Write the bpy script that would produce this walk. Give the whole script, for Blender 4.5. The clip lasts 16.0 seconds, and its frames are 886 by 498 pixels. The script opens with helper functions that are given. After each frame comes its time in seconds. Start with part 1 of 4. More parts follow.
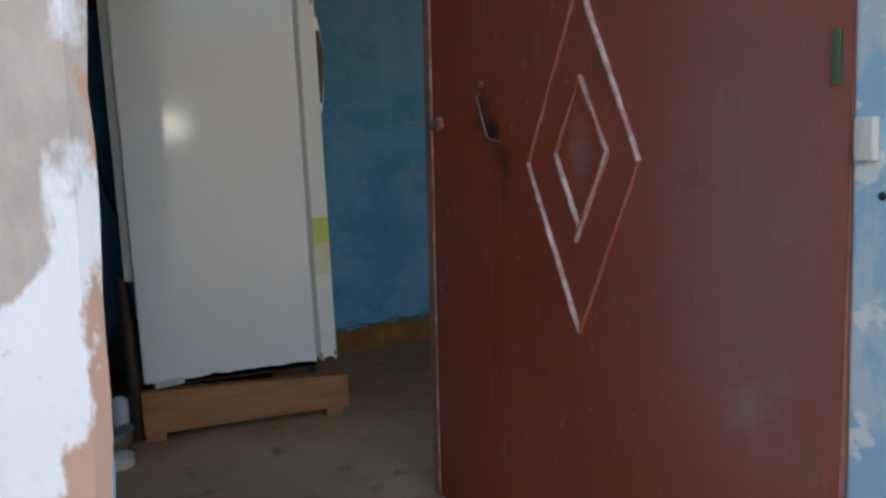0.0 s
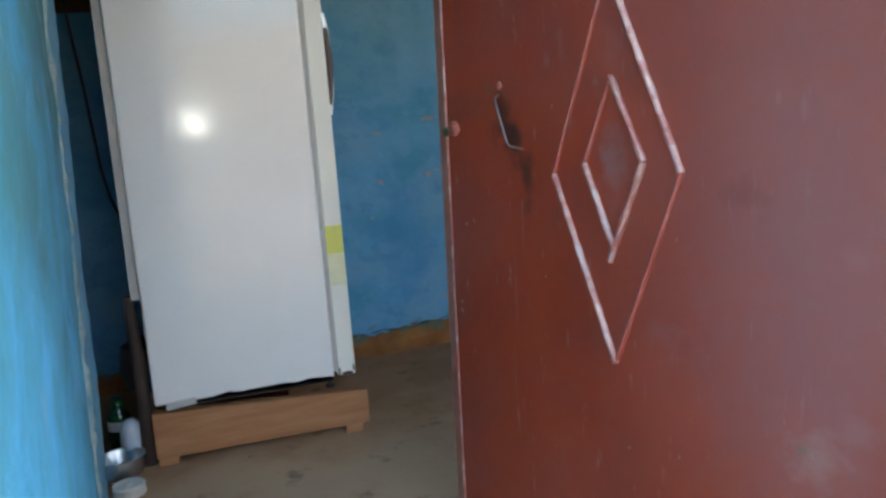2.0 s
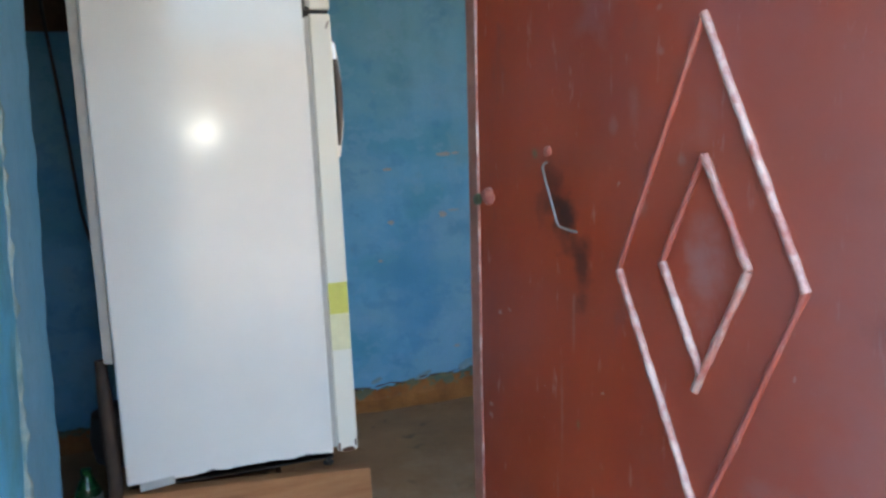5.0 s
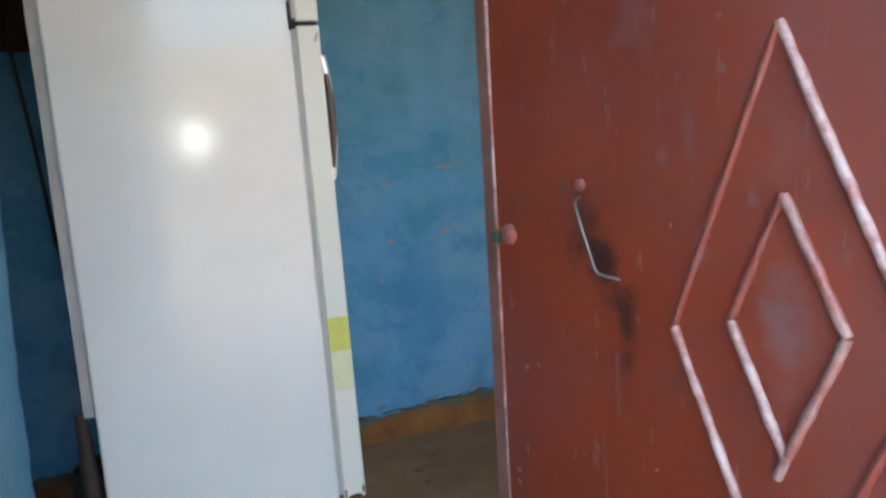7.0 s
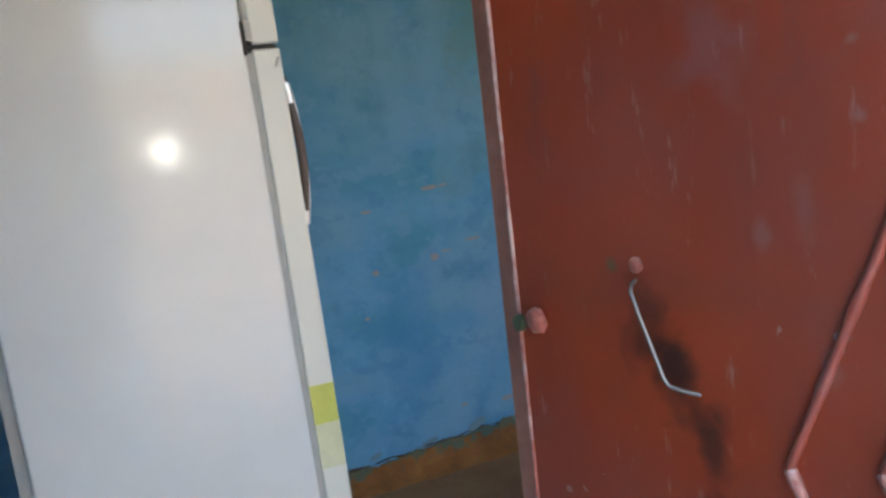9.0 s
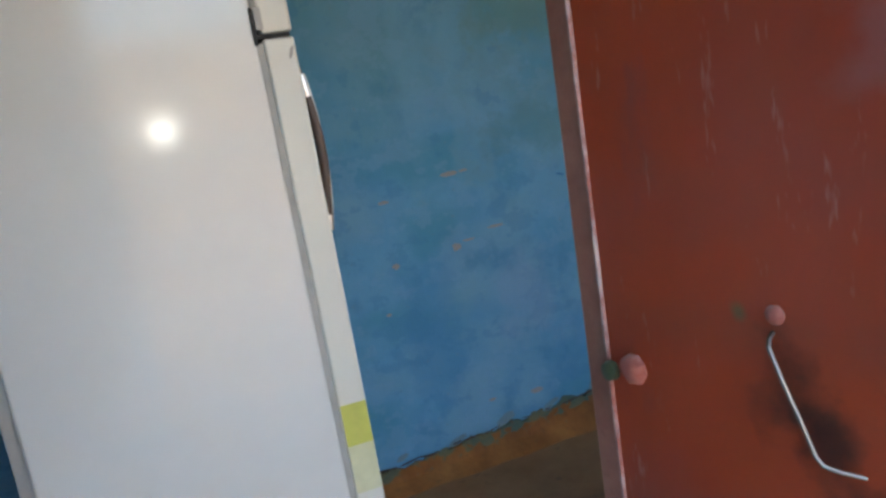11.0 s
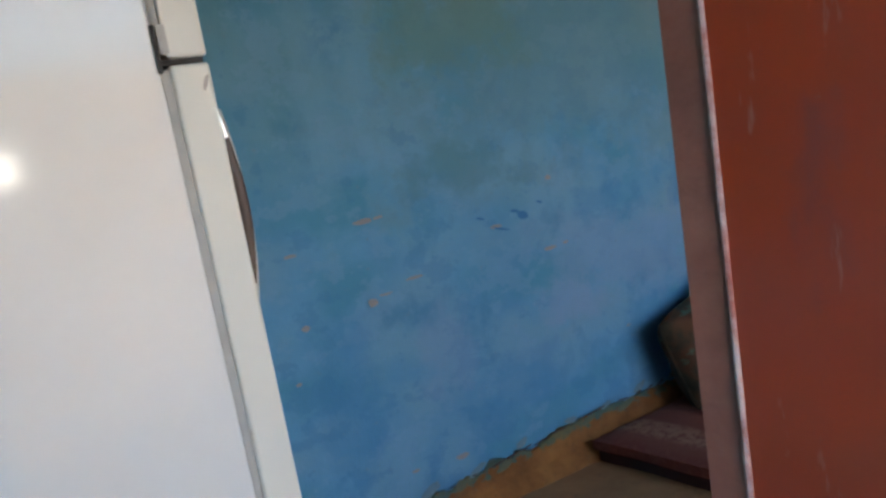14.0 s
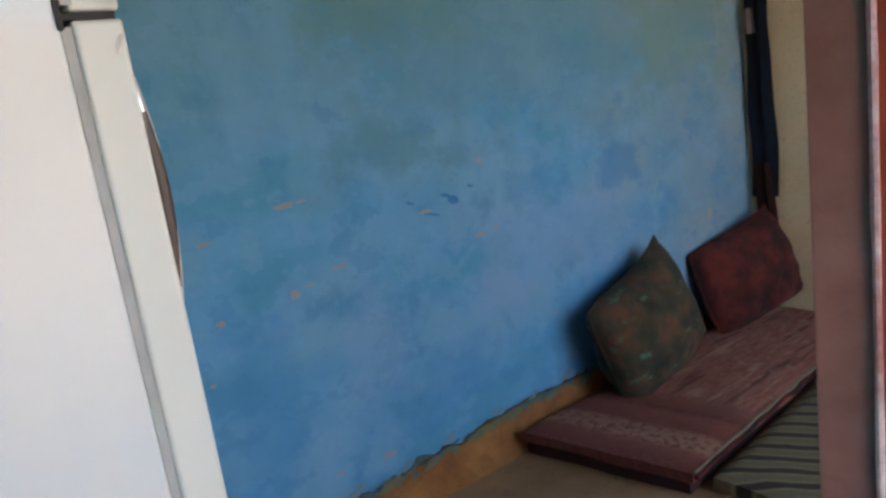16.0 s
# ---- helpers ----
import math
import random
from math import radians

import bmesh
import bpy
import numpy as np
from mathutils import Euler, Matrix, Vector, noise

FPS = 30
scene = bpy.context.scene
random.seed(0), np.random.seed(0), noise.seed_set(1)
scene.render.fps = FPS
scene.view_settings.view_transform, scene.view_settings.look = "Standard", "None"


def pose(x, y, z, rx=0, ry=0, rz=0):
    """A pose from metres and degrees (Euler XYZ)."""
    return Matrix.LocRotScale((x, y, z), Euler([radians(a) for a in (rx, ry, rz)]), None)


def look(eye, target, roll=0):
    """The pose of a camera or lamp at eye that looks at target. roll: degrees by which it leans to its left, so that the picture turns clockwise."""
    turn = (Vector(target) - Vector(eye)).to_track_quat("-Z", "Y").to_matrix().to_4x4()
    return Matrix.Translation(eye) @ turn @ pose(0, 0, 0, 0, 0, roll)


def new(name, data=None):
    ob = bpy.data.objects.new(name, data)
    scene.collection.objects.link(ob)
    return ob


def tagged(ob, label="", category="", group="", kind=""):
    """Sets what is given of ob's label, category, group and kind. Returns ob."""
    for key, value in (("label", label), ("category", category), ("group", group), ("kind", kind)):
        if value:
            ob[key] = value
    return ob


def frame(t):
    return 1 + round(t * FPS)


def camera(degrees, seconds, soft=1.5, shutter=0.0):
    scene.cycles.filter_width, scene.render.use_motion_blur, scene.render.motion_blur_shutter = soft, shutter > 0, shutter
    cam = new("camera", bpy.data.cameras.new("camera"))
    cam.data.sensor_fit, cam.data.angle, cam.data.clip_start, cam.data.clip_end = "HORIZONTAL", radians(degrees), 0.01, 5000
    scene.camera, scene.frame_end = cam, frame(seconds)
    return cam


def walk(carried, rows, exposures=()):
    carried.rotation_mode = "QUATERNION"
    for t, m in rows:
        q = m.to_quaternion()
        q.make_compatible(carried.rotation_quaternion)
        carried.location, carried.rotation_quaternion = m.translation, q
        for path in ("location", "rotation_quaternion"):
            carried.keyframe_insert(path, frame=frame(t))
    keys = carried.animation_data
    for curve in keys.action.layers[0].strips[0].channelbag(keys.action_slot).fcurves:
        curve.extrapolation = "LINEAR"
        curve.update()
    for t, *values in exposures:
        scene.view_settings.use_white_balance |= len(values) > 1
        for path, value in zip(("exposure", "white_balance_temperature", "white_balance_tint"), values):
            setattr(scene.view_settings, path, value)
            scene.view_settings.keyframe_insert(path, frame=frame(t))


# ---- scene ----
cam = camera(61.4, 16.0, soft=2.8, shutter=0.3)
PATH = [
    (0, (-0.466, 0.449, 0.884), (0.182, 2.325, 0.638), -2.7),
    (0.5, (-0.446, 0.481, 0.899), (0.142, 2.388, 0.679), -3.6),
    (1, (-0.446, 0.501, 0.919), (0.159, 2.392, 0.674), -3.3),
    (1.5, (-0.427, 0.542, 0.919), (0.176, 2.431, 0.658), -3.8),
    (2, (-0.4, 0.59, 0.931), (0.181, 2.483, 0.653), -4.4),
    (2.5, (-0.377, 0.644, 0.922), (0.18, 2.549, 0.674), -4.2),
    (3, (-0.351, 0.706, 0.918), (0.2, 2.618, 0.714), -3.3),
    (3.5, (-0.354, 0.754, 0.944), (0.202, 2.665, 0.747), -2.4),
    (6, (-0.334, 0.979, 1.075), (0.263, 2.869, 0.811), -3.4),
    (6.5, (-0.328, 1.02, 1.089), (0.258, 2.917, 0.848), -4.4),
    (7, (-0.315, 1.073, 1.089), (0.269, 2.97, 0.845), -4.8),
    (7.5, (-0.291, 1.149, 1.092), (0.283, 3.045, 0.818), -5.7),
    (8, (-0.282, 1.216, 1.115), (0.279, 3.118, 0.856), -6.0),
    (8.5, (-0.265, 1.285, 1.136), (0.307, 3.186, 0.894), -6.1),
    (9, (-0.25, 1.344, 1.177), (0.381, 3.224, 0.919), -7.9),
    (9.5, (-0.245, 1.395, 1.208), (0.396, 3.269, 0.929), -9.5),
    (10, (-0.249, 1.436, 1.227), (0.352, 3.319, 0.923), -10.4),
    (12.5, (-0.274, 1.652, 1.242), (0.427, 3.493, 0.892), -7.5),
    (13, (-0.28, 1.71, 1.241), (0.513, 3.518, 0.927), -7.8),
    (13.5, (-0.284, 1.776, 1.27), (0.576, 3.552, 0.949), -8.1),
    (14, (-0.297, 1.821, 1.277), (0.652, 3.556, 0.974), -9.9),
    (14.5, (-0.299, 1.862, 1.287), (0.714, 3.554, 0.958), -8.5),
    (15, (-0.302, 1.91, 1.284), (0.767, 3.56, 0.917), -8.9),
    (15.5, (-0.296, 1.955, 1.279), (0.797, 3.584, 0.887), -9.3),
    (16, (-0.289, 2.004, 1.297), (0.867, 3.585, 0.892), -8.3),
]
walk(cam, [(t, look(eye, target, roll)) for t, eye, target, roll in PATH],
     exposures=[(0, 2.68, 7150, 4), (0.5, 3.1, 7150, 3), (1.0, 2.98, 7050, 3), (1.5, 3.32, 6900, 3), (2.5, 3.98, 6600, 2), (3.5, 4.14, 6700, 3), (7, 4.08, 6750, 4), (8.3, 4.05, 6900, 6),
                (10, 3.86, 6900, 6), (13, 3.95, 6850, 7), (15, 4.08, 6850, 8), (16, 4.22, 6850, 8)])

# ---- light: overcast day outside, let in by the doorway and an added opening ----
world = bpy.data.worlds.new("sky")
scene.world = world
world.use_nodes = True
wt = world.node_tree
sky = wt.nodes.new("ShaderNodeTexSky")
sky.sky_type, sky.sun_disc = "NISHITA", False
sky.sun_elevation, sky.sun_rotation = radians(48), radians(20)
sky.air_density, sky.dust_density, sky.ozone_density = 1.0, 6.0, 1.0
wt.nodes["Background"].inputs["Strength"].default_value = 0.15
wt.links.new(sky.outputs["Color"], wt.nodes["Background"].inputs["Color"])
sun = new("sun", bpy.data.lights.new("sun", "SUN"))
sun.data.energy, sun.data.angle, sun.data.color = 0.9, radians(45), (1.0, 0.95, 0.88)
sun.matrix_world = look((3, 8, 12), (0, 0, 0))

# added far lamp for the glint of the walker's torch on the refrigerator
lamp = new("glint_lamp", bpy.data.lights.new("glint_lamp", "POINT"))
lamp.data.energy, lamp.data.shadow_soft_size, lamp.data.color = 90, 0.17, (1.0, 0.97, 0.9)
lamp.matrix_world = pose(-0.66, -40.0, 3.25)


# ---- materials ----
def mat(name):
    m = bpy.data.materials.new(name)
    m.use_nodes = True
    return m, m.node_tree, m.node_tree.nodes["Principled BSDF"]


def nd(t, kind, **values):
    n = t.nodes.new(kind)
    for k, v in values.items():
        n.inputs[k.replace("_", " ")].default_value = v
    return n


def spot_noise(t, scale, detail=4.0, rough=0.6, stretch=None):
    co = t.nodes.new("ShaderNodeTexCoord")
    mp = t.nodes.new("ShaderNodeMapping")
    t.links.new(co.outputs["Object"], mp.inputs["Vector"])
    if stretch:
        mp.inputs["Scale"].default_value = stretch
    n = nd(t, "ShaderNodeTexNoise", Scale=scale, Detail=detail, Roughness=rough)
    t.links.new(mp.outputs["Vector"], n.inputs["Vector"])
    return n.outputs["Fac"]


def ramp(t, fac, *stops):
    r = t.nodes.new("ShaderNodeValToRGB")
    while len(r.color_ramp.elements) < len(stops):
        r.color_ramp.elements.new(0.5)
    for e, (p, c) in zip(r.color_ramp.elements, stops):
        e.position, e.color = p, (*c, 1) if len(c) == 3 else c
    t.links.new(fac, r.inputs["Fac"])
    return r.outputs["Color"]


def blend(t, fac, a, b):
    m = t.nodes.new("ShaderNodeMix")
    m.data_type = "RGBA"
    for sock, v in ((m.inputs[0], fac), (m.inputs[6], a), (m.inputs[7], b)):
        if isinstance(v, (int, float)):
            sock.default_value = v
        elif isinstance(v, tuple):
            sock.default_value = (*v, 1)
        else:
            t.links.new(v, sock)
    return m.outputs[2]


def mask(t, fac, lo, hi):
    return ramp(t, fac, (lo, (0, 0, 0)), (hi, (1, 1, 1)))


def height(t, p, fac, strength, distance=0.01, prev=None):
    b = nd(t, "ShaderNodeBump", Strength=strength, Distance=distance)
    t.links.new(fac, b.inputs["Height"])
    if prev is not None:
        t.links.new(prev, b.inputs["Normal"])
    t.links.new(b.outputs["Normal"], p.inputs["Normal"])
    return b.outputs["Normal"]


def surface(name, dark, light, scale, rough=0.7, bump=0.2, grain=60.0, metal=0.0, stretch=None, coat=0.0):
    m, t, p = mat(name)
    big = spot_noise(t, scale, 5, 0.65, stretch)
    fine = spot_noise(t, grain, 3, 0.6, stretch)
    col = blend(t, mask(t, big, 0.32, 0.68), dark, light)
    mid = tuple((a + b) / 2 * 0.75 for a, b in zip(dark, light))
    col = blend(t, mask(t, fine, 0.55, 0.8), col, mid)
    t.links.new(col, p.inputs["Base Color"])
    p.inputs["Roughness"].default_value, p.inputs["Metallic"].default_value = rough, metal
    p.inputs["Coat Weight"].default_value = coat
    n = height(t, p, fine, bump, 0.004)
    height(t, p, big, bump, 0.012, n)
    return m


def blue_wall(name, patches=()):
    m, t, p = mat(name)
    big = spot_noise(t, 1.6, 6, 0.62)
    mid = spot_noise(t, 5.5, 5, 0.6, (1, 1, 0.7))
    fine = spot_noise(t, 45, 4, 0.65)
    brush = spot_noise(t, 3.0, 5, 0.55, (1.5, 1.5, 0.8))
    chalk = spot_noise(t, 2.7, 3, 0.5, (1.0, 1.0, 1.6))
    col = blend(t, mask(t, big, 0.38, 0.62), (0.088, 0.280, 0.475), (0.125, 0.350, 0.56))
    col = blend(t, mask(t, chalk, 0.47, 0.62), col, (0.150, 0.345, 0.51))
    col = blend(t, ramp(t, chalk, (0.32, (0.7, 0.7, 0.7)), (0.46, (0, 0, 0))), col, (0.070, 0.280, 0.42))
    col = blend(t, mask(t, mid, 0.55, 0.72), col, (0.078, 0.255, 0.43))
    # greener higher up: bounce light above put into the paint, with some green stains
    co = t.nodes.new("ShaderNodeTexCoord")
    sep = t.nodes.new("ShaderNodeSeparateXYZ")
    t.links.new(co.outputs["Object"], sep.inputs[0])
    up = nd(t, "ShaderNodeMapRange", From_Min=0.75, From_Max=1.75)
    t.links.new(sep.outputs["Z"], up.inputs["Value"])
    add = t.nodes.new("ShaderNodeMath")
    add.operation = "MULTIPLY_ADD"
    t.links.new(up.outputs["Result"], add.inputs[0])
    add.inputs[1].default_value = 0.32
    t.links.new(brush, add.inputs[2])
    col = blend(t, ramp(t, add.outputs[0], (0.60, (0, 0, 0)), (0.98, (0.7, 0.7, 0.7))), col, (0.095, 0.290, 0.38))
    # greyer towards the right end: the dimmer, warmer light there put into the colour
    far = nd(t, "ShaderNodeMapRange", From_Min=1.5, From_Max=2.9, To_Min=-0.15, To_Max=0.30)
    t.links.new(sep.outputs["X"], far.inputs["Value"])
    corner_tone = t.nodes.new("ShaderNodeMath")
    corner_tone.operation = "ADD"
    t.links.new(far.outputs["Result"], corner_tone.inputs[0])
    t.links.new(big, corner_tone.inputs[1])
    col = blend(t, ramp(t, corner_tone.outputs[0], (0.45, (0, 0, 0)), (0.75, (0.75, 0.75, 0.75))), col, (0.25, 0.31, 0.32))
    dab = spot_noise(t, 6.0, 7, 0.68, (1.0, 1.0, 1.25))
    col = blend(t, ramp(t, dab, (0.555, (0, 0, 0)), (0.585, (0.38, 0.38, 0.38))), col, (0.062, 0.235, 0.44))
    col = blend(t, ramp(t, dab, (0.415, (0.38, 0.38, 0.38)), (0.445, (0, 0, 0))), col, (0.175, 0.36, 0.55))
    # brushed patches of other coats, with ragged edges
    warp = nd(t, "ShaderNodeTexNoise", Scale=9.0, Detail=8.0, Roughness=0.68)
    t.links.new(co.outputs["Object"], warp.inputs["Vector"])
    for (x, z), (rx, rz), c, amount in patches:
        mp = t.nodes.new("ShaderNodeMapping")
        mp.inputs["Location"].default_value = (-x / rx, 0, -z / rz)
        mp.inputs["Scale"].default_value = (1 / rx, 0, 1 / rz)
        t.links.new(co.outputs["Object"], mp.inputs["Vector"])
        ab = t.nodes.new("ShaderNodeVectorMath")
        ab.operation = "ABSOLUTE"
        t.links.new(mp.outputs["Vector"], ab.inputs[0])
        ax = t.nodes.new("ShaderNodeSeparateXYZ")
        t.links.new(ab.outputs["Vector"], ax.inputs[0])
        far_off = t.nodes.new("ShaderNodeMath")
        far_off.operation = "MAXIMUM"
        t.links.new(ax.outputs["X"], far_off.inputs[0])
        t.links.new(ax.outputs["Z"], far_off.inputs[1])
        ad = t.nodes.new("ShaderNodeMath")
        ad.operation = "MULTIPLY_ADD"
        t.links.new(warp.outputs["Fac"], ad.inputs[0])
        ad.inputs[1].default_value = 2.4
        t.links.new(far_off.outputs[0], ad.inputs[2])
        mr = nd(t, "ShaderNodeMapRange", From_Min=1.80, From_Max=2.30, To_Min=amount, To_Max=0.0)
        t.links.new(ad.outputs[0], mr.inputs["Value"])
        col = blend(t, mr.outputs["Result"], col, c)
    col = blend(t, mask(t, fine, 0.66, 0.78), col, (0.16, 0.27, 0.36))
    t.links.new(col, p.inputs["Base Color"])
    p.inputs["Roughness"].default_value = 0.8
    p.inputs["Specular IOR Level"].default_value = 0.2
    n = height(t, p, fine, 0.25, 0.003)
    n = height(t, p, mid, 0.35, 0.015, n)
    height(t, p, brush, 0.15, 0.006, n)
    return m


def peeling_plaster(name):
    m, t, p = mat(name)
    a = spot_noise(t, 4.2, 7, 0.62, (1, 1, 0.55))
    b = spot_noise(t, 8.5, 6, 0.62, (1.2, 1.2, 0.6))
    fine = spot_noise(t, 40, 4, 0.65)
    co = t.nodes.new("ShaderNodeTexCoord")
    sep = t.nodes.new("ShaderNodeSeparateXYZ")
    t.links.new(co.outputs["Object"], sep.inputs[0])

    def plus(*terms):
        out = terms[0]
        for other in terms[1:]:
            n = t.nodes.new("ShaderNodeMath")
            n.operation = "ADD"
            t.links.new(out, n.inputs[0])
            t.links.new(other, n.inputs[1])
            out = n.outputs[0]
        return out

    def along(axis, a, b, va, vb):
        n = nd(t, "ShaderNodeMapRange", From_Min=a, From_Max=b, To_Min=va, To_Max=vb)
        t.links.new(sep.outputs[axis], n.inputs["Value"])
        return n.outputs["Result"]

    # bare grey plaster above, whitewash below and down the corner, brick-red mud where both have fallen
    white = plus(a, along("Z", 0.77, 0.83, 0.20, -0.20), along("X", -0.585, -0.55, 0.0, 0.17), along("Z", 0.86, 0.93, 0.0, -0.10))
    mud = plus(b, along("Z", 0.66, 0.76, 0.09, -0.10), along("X", -0.546, -0.527, 0.0, 0.12))
    old = blend(t, mask(t, b, 0.40, 0.60), (0.30, 0.275, 0.255), (0.41, 0.375, 0.345))
    col = blend(t, mask(t, white, 0.49, 0.53), old, (0.60, 0.64, 0.69))
    col = blend(t, mask(t, mud, 0.56, 0.60), col, (0.40, 0.26, 0.20))
    col = blend(t, mask(t, fine, 0.64, 0.76), col, (0.33, 0.29, 0.26))
    t.links.new(col, p.inputs["Base Color"])
    p.inputs["Roughness"].default_value = 0.9
    n = height(t, p, fine, 0.4, 0.004)
    height(t, p, a, 0.5, 0.02, n)
    return m


def red_paint(name, glossy=0.38, marks=()):
    m, t, p = mat(name)
    big = spot_noise(t, 2.6, 5, 0.6)
    smear = spot_noise(t, 9.0, 5, 0.65, (1, 1, 0.5))
    fine = spot_noise(t, 55, 4, 0.7)
    col = blend(t, mask(t, big, 0.35, 0.65), (0.385, 0.064, 0.021), (0.49, 0.093, 0.032))
    col = blend(t, mask(t, smear, 0.62, 0.78), col, (0.27, 0.085, 0.075))
    # pale purplish sheen of reflected light put into the paint in patches
    sheen = spot_noise(t, 3.4, 4, 0.6, (1.0, 1.0, 0.7))
    col = blend(t, ramp(t, sheen, (0.45, (0, 0, 0)), (0.66, (0.30, 0.30, 0.30))), col, (0.33, 0.150, 0.150))
    scratch = spot_noise(t, 22.0, 4, 0.75, (1.6, 1.0, 0.30))
    col = blend(t, ramp(t, scratch, (0.61, (0, 0, 0)), (0.69, (0.75, 0.75, 0.75))), col, (0.50, 0.30, 0.29))
    col = blend(t, mask(t, fine, 0.70, 0.76), col, (0.34, 0.15, 0.13))
    if marks:
        fl = t.nodes.new("ShaderNodeTexCoord")
        fm = t.nodes.new("ShaderNodeMapping")
        fm.inputs["Scale"].default_value = (36.0, 0.0, 22.0)
        t.links.new(fl.outputs["Object"], fm.inputs["Vector"])
        fv = nd(t, "ShaderNodeTexVoronoi", Scale=1.0)
        fn = nd(t, "ShaderNodeTexNoise", Scale=1.7, Detail=3.0)
        t.links.new(fm.outputs["Vector"], fn.inputs["Vector"])
        fa = t.nodes.new("ShaderNodeVectorMath")
        fa.operation = "MULTIPLY_ADD"
        t.links.new(fn.outputs["Color"], fa.inputs[0])
        fa.inputs[1].default_value = (1.1, 0.0, 1.1)
        t.links.new(fm.outputs["Vector"], fa.inputs[2])
        t.links.new(fa.outputs["Vector"], fv.inputs["Vector"])
        pick = t.nodes.new("ShaderNodeSeparateColor")
        t.links.new(fv.outputs["Color"], pick.inputs["Color"])
        size = nd(t, "ShaderNodeMapRange", From_Min=0.62, From_Max=1.0, To_Min=0.0, To_Max=0.17)
        t.links.new(pick.outputs["Red"], size.inputs["Value"])
        less = t.nodes.new("ShaderNodeMath")
        less.operation = "LESS_THAN"
        t.links.new(fv.outputs["Distance"], less.inputs[0])
        t.links.new(size.outputs["Result"], less.inputs[1])
        soft = t.nodes.new("ShaderNodeMath")
        soft.operation = "MULTIPLY"
        t.links.new(less.outputs[0], soft.inputs[0])
        t.links.new(pick.outputs["Green"], soft.inputs[1])
        col = blend(t, soft.outputs[0], col, (0.50, 0.33, 0.30))
        co = t.nodes.new("ShaderNodeTexCoord")
        warp = nd(t, "ShaderNodeTexNoise", Scale=26.0, Detail=5.0)
        t.links.new(co.outputs["Object"], warp.inputs["Vector"])
        for (u, z), (ru, rz), c, amount in marks:
            mp = t.nodes.new("ShaderNodeMapping")
            mp.inputs["Location"].default_value = (-u / ru, 0, -z / rz)
            mp.inputs["Scale"].default_value = (1 / ru, 0, 1 / rz)
            t.links.new(co.outputs["Object"], mp.inputs["Vector"])
            ln = t.nodes.new("ShaderNodeVectorMath")
            ln.operation = "LENGTH"
            t.links.new(mp.outputs["Vector"], ln.inputs[0])
            ad = t.nodes.new("ShaderNodeMath")
            ad.operation = "MULTIPLY_ADD"
            t.links.new(warp.outputs["Fac"], ad.inputs[0])
            ragged = 2.4 if ru < 0.1 else 0.5     # broad pale sheen put into the paint fades out smoothly
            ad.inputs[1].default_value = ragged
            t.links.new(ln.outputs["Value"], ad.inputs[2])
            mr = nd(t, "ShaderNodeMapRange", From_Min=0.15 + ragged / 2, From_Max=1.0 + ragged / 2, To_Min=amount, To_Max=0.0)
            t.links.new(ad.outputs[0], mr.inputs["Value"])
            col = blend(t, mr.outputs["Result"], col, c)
    t.links.new(col, p.inputs["Base Color"])
    r = ramp(t, smear, (0.3, (glossy,) * 3), (0.75, (glossy + 0.2,) * 3))
    t.links.new(r, p.inputs["Roughness"])
    p.inputs["Coat Weight"].default_value, p.inputs["Coat Roughness"].default_value = 0.6, 0.45
    n = height(t, p, fine, 0.12, 0.002)
    height(t, p, big, 0.25, 0.02, n)
    return m


def worn_rod(name, bare=(0.56, 0.45, 0.42), start=0.50, mid=(0.36, 0.15, 0.13)):
    m, t, p = mat(name)
    wear = spot_noise(t, 14, 6, 0.72)
    col = ramp(t, wear, (0.36, (0.29, 0.062, 0.040)), (start, mid), (start + 0.16, bare))
    t.links.new(col, p.inputs["Base Color"])
    p.inputs["Roughness"].default_value = 0.34
    height(t, p, wear, 0.3, 0.003)
    return m


def earth_floor(name):
    m, t, p = mat(name)
    big = spot_noise(t, 2.2, 6, 0.65)
    mid = spot_noise(t, 9, 5, 0.6)
    fine = spot_noise(t, 70, 4, 0.7)
    col = blend(t, mask(t, big, 0.35, 0.65), (0.23, 0.112, 0.045), (0.37, 0.200, 0.090))
    # paler and greyer towards the doorway, broken up by noise
    pale_blot = spot_noise(t, 3.5, 5, 0.6)
    co = t.nodes.new("ShaderNodeTexCoord")
    sep = t.nodes.new("ShaderNodeSeparateXYZ")
    t.links.new(co.outputs["Object"], sep.inputs[0])
    near_door = nd(t, "ShaderNodeMapRange", From_Min=2.5, From_Max=3.5, To_Min=0.32, To_Max=-0.25)
    t.links.new(sep.outputs["Y"], near_door.inputs["Value"])
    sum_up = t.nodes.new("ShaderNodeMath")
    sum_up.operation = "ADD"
    t.links.new(pale_blot, sum_up.inputs[0])
    t.links.new(near_door.outputs["Result"], sum_up.inputs[1])
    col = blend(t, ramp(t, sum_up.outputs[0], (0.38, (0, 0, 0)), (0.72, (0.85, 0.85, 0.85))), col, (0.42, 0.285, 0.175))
    col = blend(t, ramp(t, mid, (0.60, (0, 0, 0)), (0.72, (0.8, 0.8, 0.8))), col, (0.09, 0.055, 0.033))
    col = blend(t, mask(t, fine, 0.62, 0.8), col, (0.26, 0.18, 0.12))
    t.links.new(col, p.inputs["Base Color"])
    p.inputs["Roughness"].default_value = 0.75
    n = height(t, p, fine, 0.3, 0.003)
    height(t, p, mid, 0.4, 0.012, n)
    return m


